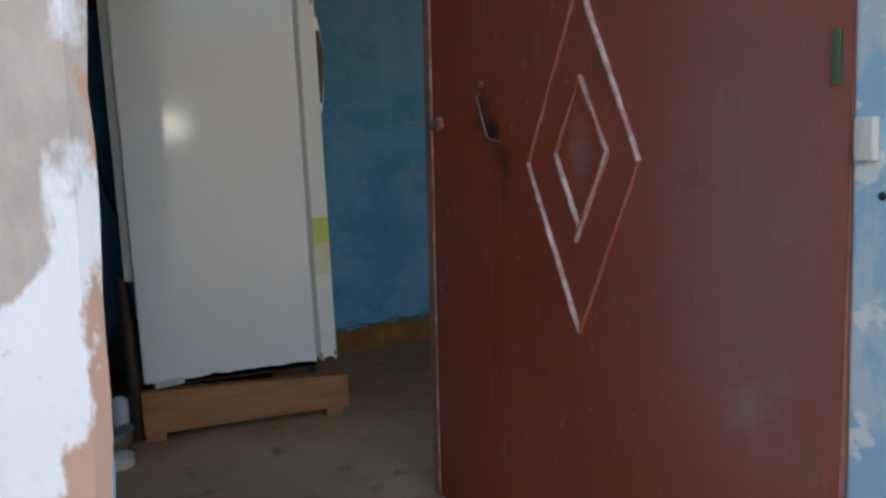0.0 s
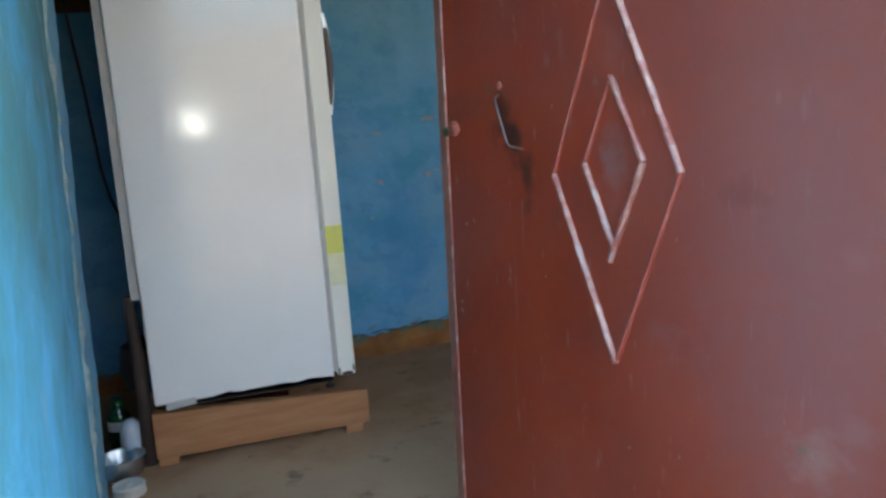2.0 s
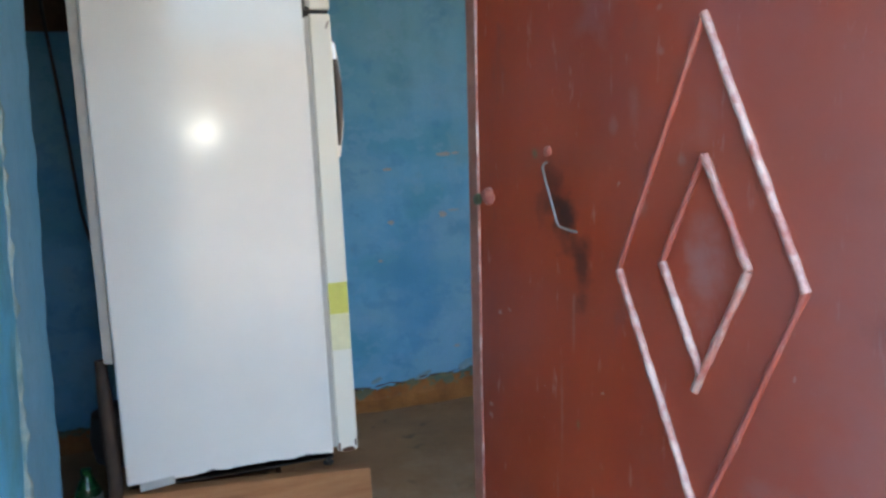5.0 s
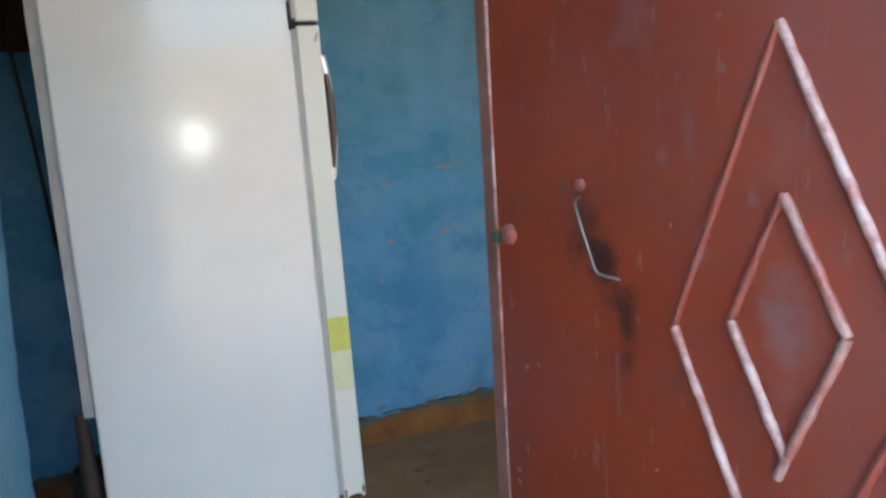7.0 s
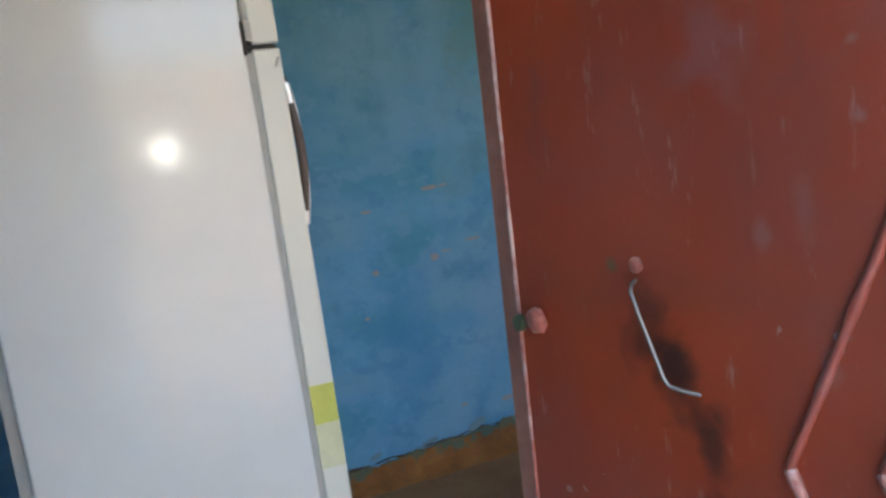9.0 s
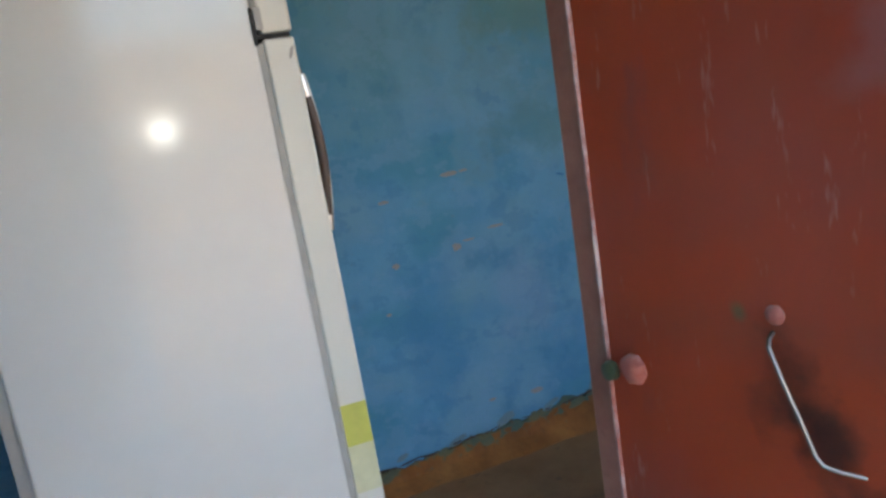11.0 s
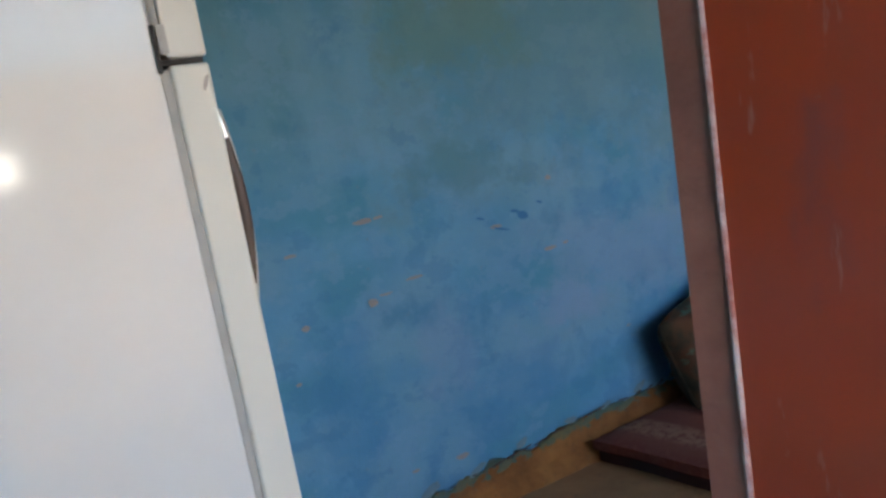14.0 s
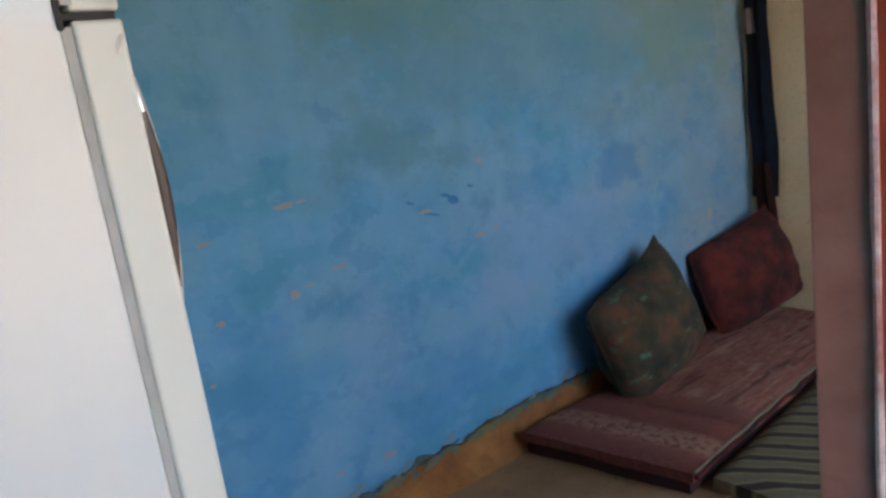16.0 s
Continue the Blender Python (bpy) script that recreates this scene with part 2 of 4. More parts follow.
def striped(name, a, b, c, scale, axis="X", turn=0.0):
    m, t, p = mat(name)
    co = t.nodes.new("ShaderNodeTexCoord")
    w = nd(t, "ShaderNodeTexWave", Scale=scale, Distortion=1.5, Detail=3.0)
    w.bands_direction = axis
    mp = t.nodes.new("ShaderNodeMapping")
    mp.inputs["Rotation"].default_value = (0, 0, turn)
    t.links.new(co.outputs["Object"], mp.inputs["Vector"])
    t.links.new(mp.outputs["Vector"], w.inputs["Vector"])
    fine = spot_noise(t, 90, 3, 0.7)
    col = ramp(t, w.outputs["Fac"], (0.25, a), (0.5, b), (0.8, c))
    col = blend(t, mask(t, fine, 0.55, 0.8), col, tuple(v * 0.6 for v in a))
    t.links.new(col, p.inputs["Base Color"])
    p.inputs["Roughness"].default_value = 0.95
    height(t, p, fine, 0.4, 0.004)
    return m


def plain(name, color, rough, metal=0.0, coat=0.0):
    m, t, p = mat(name)
    f = spot_noise(t, 18, 4, 0.6)
    t.links.new(blend(t, mask(t, f, 0.35, 0.75), color, tuple(v * 0.82 for v in color)), p.inputs["Base Color"])
    p.inputs["Roughness"].default_value, p.inputs["Metallic"].default_value = rough, metal
    p.inputs["Coat Weight"].default_value = coat
    return m


def enamel(name, color, rough):
    m, t, p = mat(name)
    big = spot_noise(t, 3.0, 4, 0.6)
    fine = spot_noise(t, 130, 3, 0.6)
    t.links.new(blend(t, mask(t, big, 0.35, 0.75), color, tuple(v * 0.93 for v in color)), p.inputs["Base Color"])
    r = ramp(t, big, (0.3, (rough,) * 3), (0.7, (rough + 0.08,) * 3))
    t.links.new(r, p.inputs["Roughness"])
    p.inputs["Specular IOR Level"].default_value = 0.40
    height(t, p, fine, 0.008, 0.0006)
    return m


def chipped_blue(name):
    m, t, p = mat(name)
    a = spot_noise(t, 6.0, 5, 0.65, (1, 1, 0.6))
    b = spot_noise(t, 11.0, 4, 0.6, (1, 1, 1.4))
    fine = spot_noise(t, 60, 4, 0.65)
    col = blend(t, mask(t, a, 0.46, 0.54), (0.30, 0.48, 0.64), (0.48, 0.58, 0.64))
    col = blend(t, mask(t, b, 0.60, 0.64), col, (0.70, 0.72, 0.72))
    col = blend(t, mask(t, fine, 0.68, 0.74), col, (0.14, 0.12, 0.10))
    t.links.new(col, p.inputs["Base Color"])
    p.inputs["Roughness"].default_value = 0.6
    height(t, p, a, 0.5, 0.006, height(t, p, fine, 0.3, 0.003))
    return m


REVEAL, t, p = mat("blue and teal entry wall")
big = spot_noise(t, 2.4, 6, 0.65)
mid = spot_noise(t, 10.0, 6, 0.65)
fine = spot_noise(t, 60, 4, 0.65)
co = t.nodes.new("ShaderNodeTexCoord")
sep = t.nodes.new("ShaderNodeSeparateXYZ")
t.links.new(co.outputs["Object"], sep.inputs[0])
lift = t.nodes.new("ShaderNodeMath")
lift.operation = "MULTIPLY_ADD"
t.links.new(sep.outputs["Z"], lift.inputs[0])
lift.inputs[1].default_value = 0.34
t.links.new(big, lift.inputs[2])
# bright low and dark high: how daylight falls on this wall, put into paint
col = ramp(t, lift.outputs[0], (0.58, (0.11, 0.54, 0.86)), (0.74, (0.075, 0.39, 0.60)), (0.92, (0.065, 0.26, 0.29)))
col = blend(t, ramp(t, mid, (0.54, (0, 0, 0)), (0.68, (0.45, 0.45, 0.45))), col, (0.040, 0.22, 0.36))
col = blend(t, ramp(t, mid, (0.30, (0.6, 0.6, 0.6)), (0.42, (0, 0, 0))), col, (0.24, 0.48, 0.62))
col = blend(t, mask(t, fine, 0.68, 0.76), col, (0.30, 0.42, 0.46))
t.links.new(col, p.inputs["Base Color"])
p.inputs["Roughness"].default_value = 0.85
height(t, p, mid, 0.5, 0.012, height(t, p, fine, 0.3, 0.003))
# its own blue for the entry wall's inner end
PALE_BLUE = surface("inner blue limewash", (0.10, 0.33, 0.54), (0.17, 0.42, 0.61), 3, 0.8, 0.3, 40)
CHIPPED = chipped_blue("chipped blue paint")
CHALK_BLUE, LAVENDER, DEEP_BLUE, TEAL, OLD_GREEN = (0.16, 0.37, 0.54), (0.205, 0.345, 0.53), (0.055, 0.225, 0.45), (0.085, 0.245, 0.32), (0.125, 0.27, 0.25)
BLUE = blue_wall("blue limewash", [
    ((0.52, 1.45), (0.05, 0.40), CHALK_BLUE, 0.4), ((0.70, 1.40), (0.075, 0.42), CHALK_BLUE, 0.45), ((1.75, 1.58), (0.96, 0.48), (0.135, 0.285, 0.36), 0.5),
    ((0.98, 1.16), (0.20, 0.08), TEAL, 0.5), ((1.72, 0.72), (0.46, 0.18), LAVENDER, 0.55), ((1.34, 0.61), (0.14, 0.08), LAVENDER, 0.5), ((0.81, 0.57), (0.11, 0.14), LAVENDER, 0.45),
    ((2.05, 0.93), (0.14, 0.09), DEEP_BLUE, 0.6), ((1.55, 0.95), (0.12, 0.05), DEEP_BLUE, 0.35), ((1.05, 1.60), (0.28, 0.13), OLD_GREEN, 0.5),
    ((2.50, 1.45), (0.35, 0.25), (0.17, 0.29, 0.25), 0.5), ((0.45, 0.50), (0.10, 0.30), DEEP_BLUE, 0.3), ((1.10, 0.36), (0.16, 0.12), DEEP_BLUE, 0.35)])
PEEL = peeling_plaster("peeling plaster")
PALE_SMUDGE, DARK_OIL = (0.42, 0.22, 0.20), (0.050, 0.022, 0.017)
# the broad pale marks put reflected light on the hinge side into the paint
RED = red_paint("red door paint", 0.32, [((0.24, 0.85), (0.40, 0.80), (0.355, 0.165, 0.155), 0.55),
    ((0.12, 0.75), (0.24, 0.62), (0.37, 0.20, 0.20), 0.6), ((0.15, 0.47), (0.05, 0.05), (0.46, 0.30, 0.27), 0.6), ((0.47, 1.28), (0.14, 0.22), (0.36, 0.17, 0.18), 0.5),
    ((0.50, 0.86), (0.035, 0.07), (0.45, 0.25, 0.24), 0.5),
    ((0.786, 0.966), (0.036, 0.070), DARK_OIL, 0.8), ((0.762, 0.925), (0.036, 0.044), DARK_OIL, 0.8), ((0.721, 0.850), (0.024, 0.066), DARK_OIL, 0.75), ((0.738, 0.890), (0.020, 0.030), DARK_OIL, 0.7),
    ((0.740, 0.75), (0.004, 0.05), PALE_SMUDGE, 0.5), ((0.831, 1.034), (0.010, 0.012), (0.13, 0.22, 0.12), 0.7), ((0.731, 0.60), (0.007, 0.014), (0.13, 0.22, 0.12), 0.6),
    ((0.569, 1.161), (0.007, 0.007), PALE_SMUDGE, 0.9), ((0.572, 1.219), (0.007, 0.006), PALE_SMUDGE, 0.9), ((0.616, 1.093), (0.014, 0.035), PALE_SMUDGE, 0.5), ((0.692, 1.242), (0.05, 0.06), (0.38, 0.18, 0.18), 0.5),
    ((0.535, 1.016), (0.009, 0.010), PALE_SMUDGE, 0.8), ((0.500, 0.90), (0.030, 0.06), (0.42, 0.22, 0.20), 0.5),
    ((0.767, 0.62), (0.004, 0.10), PALE_SMUDGE, 0.5), ((0.776, 0.46), (0.004, 0.07), PALE_SMUDGE, 0.45), ((0.60, 0.955), (0.010, 0.018), PALE_SMUDGE, 0.8), ((0.165, 0.475), (0.014, 0.014), (0.13, 0.22, 0.12), 0.5), ((0.045, 0.40), (0.016, 0.03), (0.13, 0.22, 0.12), 0.4),
    ((0.508, 0.885), (0.025, 0.06), PALE_SMUDGE, 0.35), ((0.165, 0.945), (0.006, 0.03), PALE_SMUDGE, 0.7), ((0.20, 0.96), (0.006, 0.012), PALE_SMUDGE, 0.7),
    ((0.092, 0.748), (0.03, 0.02), PALE_SMUDGE, 0.5), ((0.096, 0.523), (0.035, 0.03), PALE_SMUDGE, 0.5), ((0.655, 1.07), (0.010, 0.02), PALE_SMUDGE, 0.6), ((0.66, 1.13), (0.003, 0.035), PALE_SMUDGE, 0.6), ((0.63, 1.16), (0.003, 0.012), PALE_SMUDGE, 0.7),
    ((0.585, 0.985), (0.006, 0.006), PALE_SMUDGE, 0.8), ((0.74, 0.80), (0.003, 0.02), PALE_SMUDGE, 0.6), ((0.50, 1.06), (0.02, 0.05), PALE_SMUDGE, 0.3), ((0.40, 0.60), (0.05, 0.03), PALE_SMUDGE, 0.25), ((0.25, 0.83), (0.05, 0.03), (0.15, 0.025, 0.02), 0.25)])
RED_EDGE = surface("dirty edge paint", (0.20, 0.068, 0.042), (0.36, 0.152, 0.105), 9, 0.32, 0.3, 50, coat=0.5)
# rod sides that catch the light are paler, the others darker, in the paint
ROD_LIT = worn_rod("worn lit red rod", (0.56, 0.43, 0.40), 0.42)
ROD_DULL = worn_rod("dull grey-red rod", (0.42, 0.31, 0.28), 0.46)
ROD_UNLIT = worn_rod("unlit red rod", (0.40, 0.22, 0.20), 0.58, (0.30, 0.090, 0.072))
LUG = worn_rod("chipped red lug", (0.50, 0.36, 0.33), 0.50, (0.40, 0.14, 0.11))
EARTH = earth_floor("earth floor")
MUD = surface("mud skirting", (0.20, 0.068, 0.016), (0.42, 0.175, 0.048), 7, 0.9, 0.5, 50)
YARD = surface("yard earth", (0.17, 0.145, 0.122), (0.25, 0.212, 0.180), 0.8, 0.95, 0.3, 30)
CREAM = surface("cream plaster", (0.60, 0.44, 0.24), (0.72, 0.56, 0.34), 3, 0.85, 0.3)
WHITE = enamel("white enamel", (0.66, 0.66, 0.64), 0.075)
WHITE_DOOR = enamel("cream enamel", (0.70, 0.69, 0.62), 0.28)
GASKET = plain("grey gasket", (0.42, 0.41, 0.38), 0.7)
BLACK = plain("black grime", (0.018, 0.017, 0.016), 0.7)
STEEL = plain("bare steel", (0.36, 0.33, 0.30), 0.45, 1.0)
CHROME = plain("chrome", (0.80, 0.80, 0.80), 0.30, 1.0)
BROWN = plain("dark brown plastic", (0.07, 0.045, 0.035), 0.4)
YELLOW = plain("yellow sticker", (0.60, 0.60, 0.13), 0.5)
FADED = plain("faded sticker", (0.66, 0.65, 0.42), 0.5)
RUST = surface("brown rust", (0.05, 0.022, 0.012), (0.13, 0.055, 0.028), 40, 0.9, 0.4)
WOOD = surface("raw wood", (0.26, 0.105, 0.040), (0.37, 0.175, 0.075), 6, 0.75, 0.25, 40, stretch=(0.6, 4, 6))
WOOD_DARK = surface("dark wood", (0.022, 0.013, 0.009), (0.05, 0.03, 0.02), 6, 0.8, 0.3, 40)
GREASE = plain("dark grease", (0.045, 0.017, 0.014), 0.45)
TIMBER = surface("roof timber", (0.10, 0.06, 0.035), (0.18, 0.11, 0.06), 5, 0.85, 0.3)
MAUVE, t, p = mat("mauve quilt")
streak = spot_noise(t, 7.0, 4, 0.65, (0.35, 2.4, 1))
blot = spot_noise(t, 26.0, 4, 0.7)
knot = spot_noise(t, 46.0, 3, 0.7)
weave = spot_noise(t, 160.0, 2, 0.6)
body = ramp(t, streak, (0.36, (0.12, 0.030, 0.024)), (0.46, (0.30, 0.115, 0.075)), (0.55, (0.21, 0.065, 0.045)), (0.66, (0.37, 0.19, 0.12)))
body = blend(t, mask(t, blot, 0.55, 0.75), body, (0.36, 0.21, 0.13))
# the woven end has broad bands across, two of them latticed in pale thread
co = t.nodes.new("ShaderNodeTexCoord")
sep = t.nodes.new("ShaderNodeSeparateXYZ")
t.links.new(co.outputs["Object"], sep.inputs[0])
along = nd(t, "ShaderNodeMapRange", From_Min=1.30, From_Max=1.90)
skew = t.nodes.new("ShaderNodeMath")
skew.operation = "MULTIPLY_ADD"
t.links.new(sep.outputs["Y"], skew.inputs[0])
skew.inputs[1].default_value = 0.174
off = t.nodes.new("ShaderNodeMath")
off.operation = "SUBTRACT"
t.links.new(skew.outputs[0], off.inputs[0])
off.inputs[1].default_value = 0.678
t.links.new(sep.outputs["X"], skew.inputs[2])
t.links.new(off.outputs[0], along.inputs["Value"])
end = ramp(t, along.outputs["Result"], (0.05, (0.14, 0.034, 0.023)), (0.16, (0.20, 0.060, 0.038)), (0.22, (0.29, 0.145, 0.090)), (0.36, (0.27, 0.125, 0.078)),
           (0.40, (0.16, 0.036, 0.024)), (0.55, (0.21, 0.062, 0.039)), (0.60, (0.12, 0.026, 0.018)), (0.74, (0.21, 0.073, 0.045)))
end = blend(t, mask(t, knot, 0.48, 0.60), end, (0.17, 0.048, 0.032))
col = blend(t, mask(t, along.outputs["Result"], 0.74, 0.84), end, body)
t.links.new(col, p.inputs["Base Color"])
p.inputs["Roughness"].default_value = 0.95
height(t, p, blot, 0.6, 0.010, height(t, p, weave, 0.4, 0.003))
OLIVE = striped("striped mat", (0.16, 0.12, 0.06), (0.25, 0.20, 0.11), (0.05, 0.03, 0.02), 4.0, "Y", radians(58))
GREEN_CLOTH, t, p = mat("green brown cloth")
big = spot_noise(t, 8.0, 4, 0.6)
mid = spot_noise(t, 8.0, 4, 0.6, (1, 1, 2.2))
weave = spot_noise(t, 120.0, 2, 0.6)
col = ramp(t, big, (0.38, (0.018, 0.021, 0.013)), (0.52, (0.048, 0.036, 0.019)), (0.64, (0.10, 0.043, 0.019)))
col = blend(t, mask(t, mid, 0.62, 0.68), col, (0.07, 0.13, 0.09))
t.links.new(col, p.inputs["Base Color"])
p.inputs["Roughness"].default_value = 0.95
height(t, p, big, 0.6, 0.02, height(t, p, weave, 0.3, 0.003))
RED_CLOTH, t, p = mat("red patterned cloth")
big = spot_noise(t, 9.0, 4, 0.6)
weave = spot_noise(t, 120.0, 2, 0.6)
col = ramp(t, big, (0.36, (0.012, 0.004, 0.003)), (0.50, (0.062, 0.007, 0.005)), (0.68, (0.125, 0.015, 0.009)))
t.links.new(col, p.inputs["Base Color"])
p.inputs["Roughness"].default_value = 0.95
height(t, p, big, 0.6, 0.02, height(t, p, weave, 0.3, 0.003))
PIPING = plain("pale piping", (0.20, 0.145, 0.095), 0.9)
NAVY = surface("navy cloth", (0.005, 0.006, 0.010), (0.010, 0.022, 0.050), 4, 0.95, 0.4)
PALE_CLOTH = surface("pale cloth", (0.24, 0.19, 0.17), (0.42, 0.35, 0.32), 9, 0.95, 0.3)
BOTTLE_GREEN, _t, _p = mat("green glass")
_p.inputs["Base Color"].default_value, _p.inputs["Roughness"].default_value = (0.02, 0.13, 0.04, 1), 0.08
_p.inputs["Transmission Weight"].default_value = 0.5
PLASTIC = plain("cloudy plastic", (0.42, 0.46, 0.50), 0.35)
POT = plain("aluminium", (0.55, 0.55, 0.55), 0.3, 1.0)
TIN_WHITE = plain("white tin", (0.62, 0.60, 0.55), 0.5)


# ---- mesh helpers ----
def bm_box(x0, x1, y0, y1, z0, z1, bevel=0.0, segments=2):
    bm = bmesh.new()
    bmesh.ops.create_cube(bm, size=1)
    for v in bm.verts:
        v.co = Vector((x0 + (v.co.x + 0.5) * (x1 - x0), y0 + (v.co.y + 0.5) * (y1 - y0), z0 + (v.co.z + 0.5) * (z1 - z0)))
    if bevel:
        bmesh.ops.bevel(bm, geom=list(bm.edges), offset=bevel, segments=segments, profile=0.6, affect="EDGES")
    return bm


def bm_turned(profile, n=24):
    """A turned shape from (radius, height) pairs, closed at both ends."""
    bm = bmesh.new()
    rings = [[bm.verts.new((r * math.cos(k * math.tau / n), r * math.sin(k * math.tau / n), z)) for k in range(n)] for r, z in profile]
    for a, b in zip(rings, rings[1:]):
        for k in range(n):
            bm.faces.new((a[k], a[(k + 1) % n], b[(k + 1) % n], b[k]))
    bm.faces.new(rings[0][::-1]), bm.faces.new(rings[-1])
    return bm


def bm_tube(points, radius, n=10):
    """A round bar along points; radius may be a list."""
    bm = bmesh.new()
    pts = [Vector(p) for p in points]
    rad = radius if isinstance(radius, (list, tuple)) else [radius] * len(pts)
    rings = []
    for i, p in enumerate(pts):
        d = (pts[min(i + 1, len(pts) - 1)] - pts[max(i - 1, 0)]).normalized()
        side = d.orthogonal().normalized() if not rings else (last - last.dot(d) * d).normalized()
        last = side
        up = d.cross(side)
        rings.append([bm.verts.new(p + rad[i] * (math.cos(k * math.tau / n) * side + math.sin(k * math.tau / n) * up)) for k in range(n)])
    for a, b in zip(rings, rings[1:]):
        for k in range(n):
            bm.faces.new((a[k], a[(k + 1) % n], b[(k + 1) % n], b[k]))
    bm.faces.new(rings[0][::-1]), bm.faces.new(rings[-1])
    return bm


def rough_up(bm, amount, scale, flat_z=False):
    """Uneven, hand-made surface."""
    bm.normal_update()
    for v in bm.verts:
        q = v.co * scale
        d = noise.noise(q) + 0.5 * noise.noise(q * 2.7)
        n = v.normal.copy()
        if flat_z:
            n.z = 0
        v.co += n * d * amount
    return bm


def bm_prism(poly, z0, z1, step=0.06):
    """An upright wall block over a footprint, finely divided for uneven plaster."""
    ring = []
    for (x0, y0), (x1, y1) in zip(poly, poly[1:] + poly[:1]):
        n = max(1, int(math.hypot(x1 - x0, y1 - y0) / step))
        ring += [(x0 + (x1 - x0) * k / n, y0 + (y1 - y0) * k / n) for k in range(n)]
    m = max(1, int((z1 - z0) / step))
    bm = bmesh.new()
    rows = [[bm.verts.new((x, y, z0 + (z1 - z0) * j / m)) for x, y in ring] for j in range(m + 1)]
    for a, b in zip(rows, rows[1:]):
        for k in range(len(ring)):
            bm.faces.new((a[k], a[(k + 1) % len(ring)], b[(k + 1) % len(ring)], b[k]))
    bm.faces.new(rows[0][::-1]), bm.faces.new(rows[-1])
    return bm


def bm_blot(rx, rz, seed, y=0.0):
    bm = bmesh.new()
    c = bm.verts.new((0, y, 0))
    rim = []
    for k in range(28):
        a = k * math.tau / 28
        q = 1 + 0.35 * noise.noise((math.cos(a) * 1.3, math.sin(a) * 1.3, seed)) + 0.12 * noise.noise((math.cos(a) * 4, math.sin(a) * 4, seed))
        rim.append(bm.verts.new((rx * q * math.cos(a), y, rz * q * math.sin(a))))
    for k in range(28):
        bm.faces.new((c, rim[k], rim[(k + 1) % 28]))
    return bm


def mesh_of(name, bm, material, smooth=True):
    bmesh.ops.recalc_face_normals(bm, faces=list(bm.faces))
    me = bpy.data.meshes.new(name)
    bm.to_mesh(me)
    bm.free()
    for m in material if isinstance(material, (list, tuple)) else (material,):
        me.materials.append(m)
    if smooth:
        me.polygons.foreach_set("use_smooth", [True] * len(me.polygons))
        me.set_sharp_from_angle(angle=radians(40))
        for f in me.polygons:       # broad flat faces stay flat beside their rounded edges
            if f.area > 0.008:
                f.use_smooth = False
    return me


def part(name, bm, material, parent, label=""):
    ob = new(name, mesh_of(name, bm, material))
    ob.parent = parent
    return tagged(ob, label) if label else ob


def thing(name, label, category, at=None, group=""):
    ob = new(name)
    if at is not None:
        ob.matrix_world = at
    return tagged(ob, label, category, group)


def solid(name, bm, material, label, category, kind="", at=None):
    ob = new(name, mesh_of(name, bm, material))
    if at is not None:
        ob.matrix_world = at
    return tagged(ob, label, category, kind=kind)


# ---- the setting ----
WALL_Y = 3.943          # face of the back wall
RIGHT_X = 2.98          # face of the far right wall
TOP = 2.45

bm = bmesh.new()
bmesh.ops.create_grid(bm, x_segments=40, y_segments=40, size=400)
for v in bm.verts:
    v.co.z = -0.22
solid("ground", bm, YARD, "bare trodden earth of the yard", "ground", "structure")

bm = bmesh.new()
bmesh.ops.create_grid(bm, x_segments=90, y_segments=60, size=1)
for v in bm.verts:
    x, y = 0.7 + v.co.x * 2.35, 2.5 + v.co.y * 1.5
    h = 0.010 * noise.noise((x * 2.2, y * 2.2, 0.3)) + 0.004 * noise.noise((x * 9, y * 9, 4.0))
    v.co = Vector((x, y, h if y > 1.08 else -0.01))
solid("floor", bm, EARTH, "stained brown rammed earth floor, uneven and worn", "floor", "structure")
solid("floor_base", bm_box(-1.75, 3.15, 0.985, 4.1, -0.3, -0.03), MUD, "earth plinth under the house", "plinth", "structure")


# unseen walls added to cut low sky light, with a gap for the glint
for k, (x0, x1, z0) in enumerate(((-11.0, -0.80, -0.22), (-0.15, 11.0, -0.22), (-0.80, -0.15, 2.05))):
    bm = rough_up(bm_prism([(x0, -7.2), (x1, -7.2), (x1, -7.0), (x0, -7.0)], z0, 3.0, 0.25), 0.01, 1.5, True)
    solid(f"sky_block_{k + 1}", bm, YARD, "unseen added wall that blocks the low sky, with a gap for the glint lamp", "wall", "structure")


def wall(name, poly, material, label, z0=-0.22, z1=TOP, step=0.05, amount=0.008, outside=False):
    bm = rough_up(bm_prism(poly, z0, z1, step), amount, 3.0, True)
    if name == "wall_left":
        rough_up(bm, 0.0045, 13.0, True)
        for v in bm.verts:      # the wall leans a little
            v.co.x += 0.03 * (v.co.z - 0.85)
    if outside:
        bm.normal_update()
        for f in bm.faces:
            c = f.calc_center_median()
            f.material_index = 1 if f.normal.y < -0.3 and c.y < 1.03 else 3 if name == "wall_left" and c.y < 2.27 and f.normal.x > 0.3 else 1 if f.normal.y < -0.6 and c.y < 1.05 else 2 if name == "wall_left" and c.y > 2.27 else 0
        return solid(name, bm, [material, PEEL, PALE_BLUE, REVEAL], label, "wall", "structure")
    return solid(name, bm, material, label, "wall", "structure")


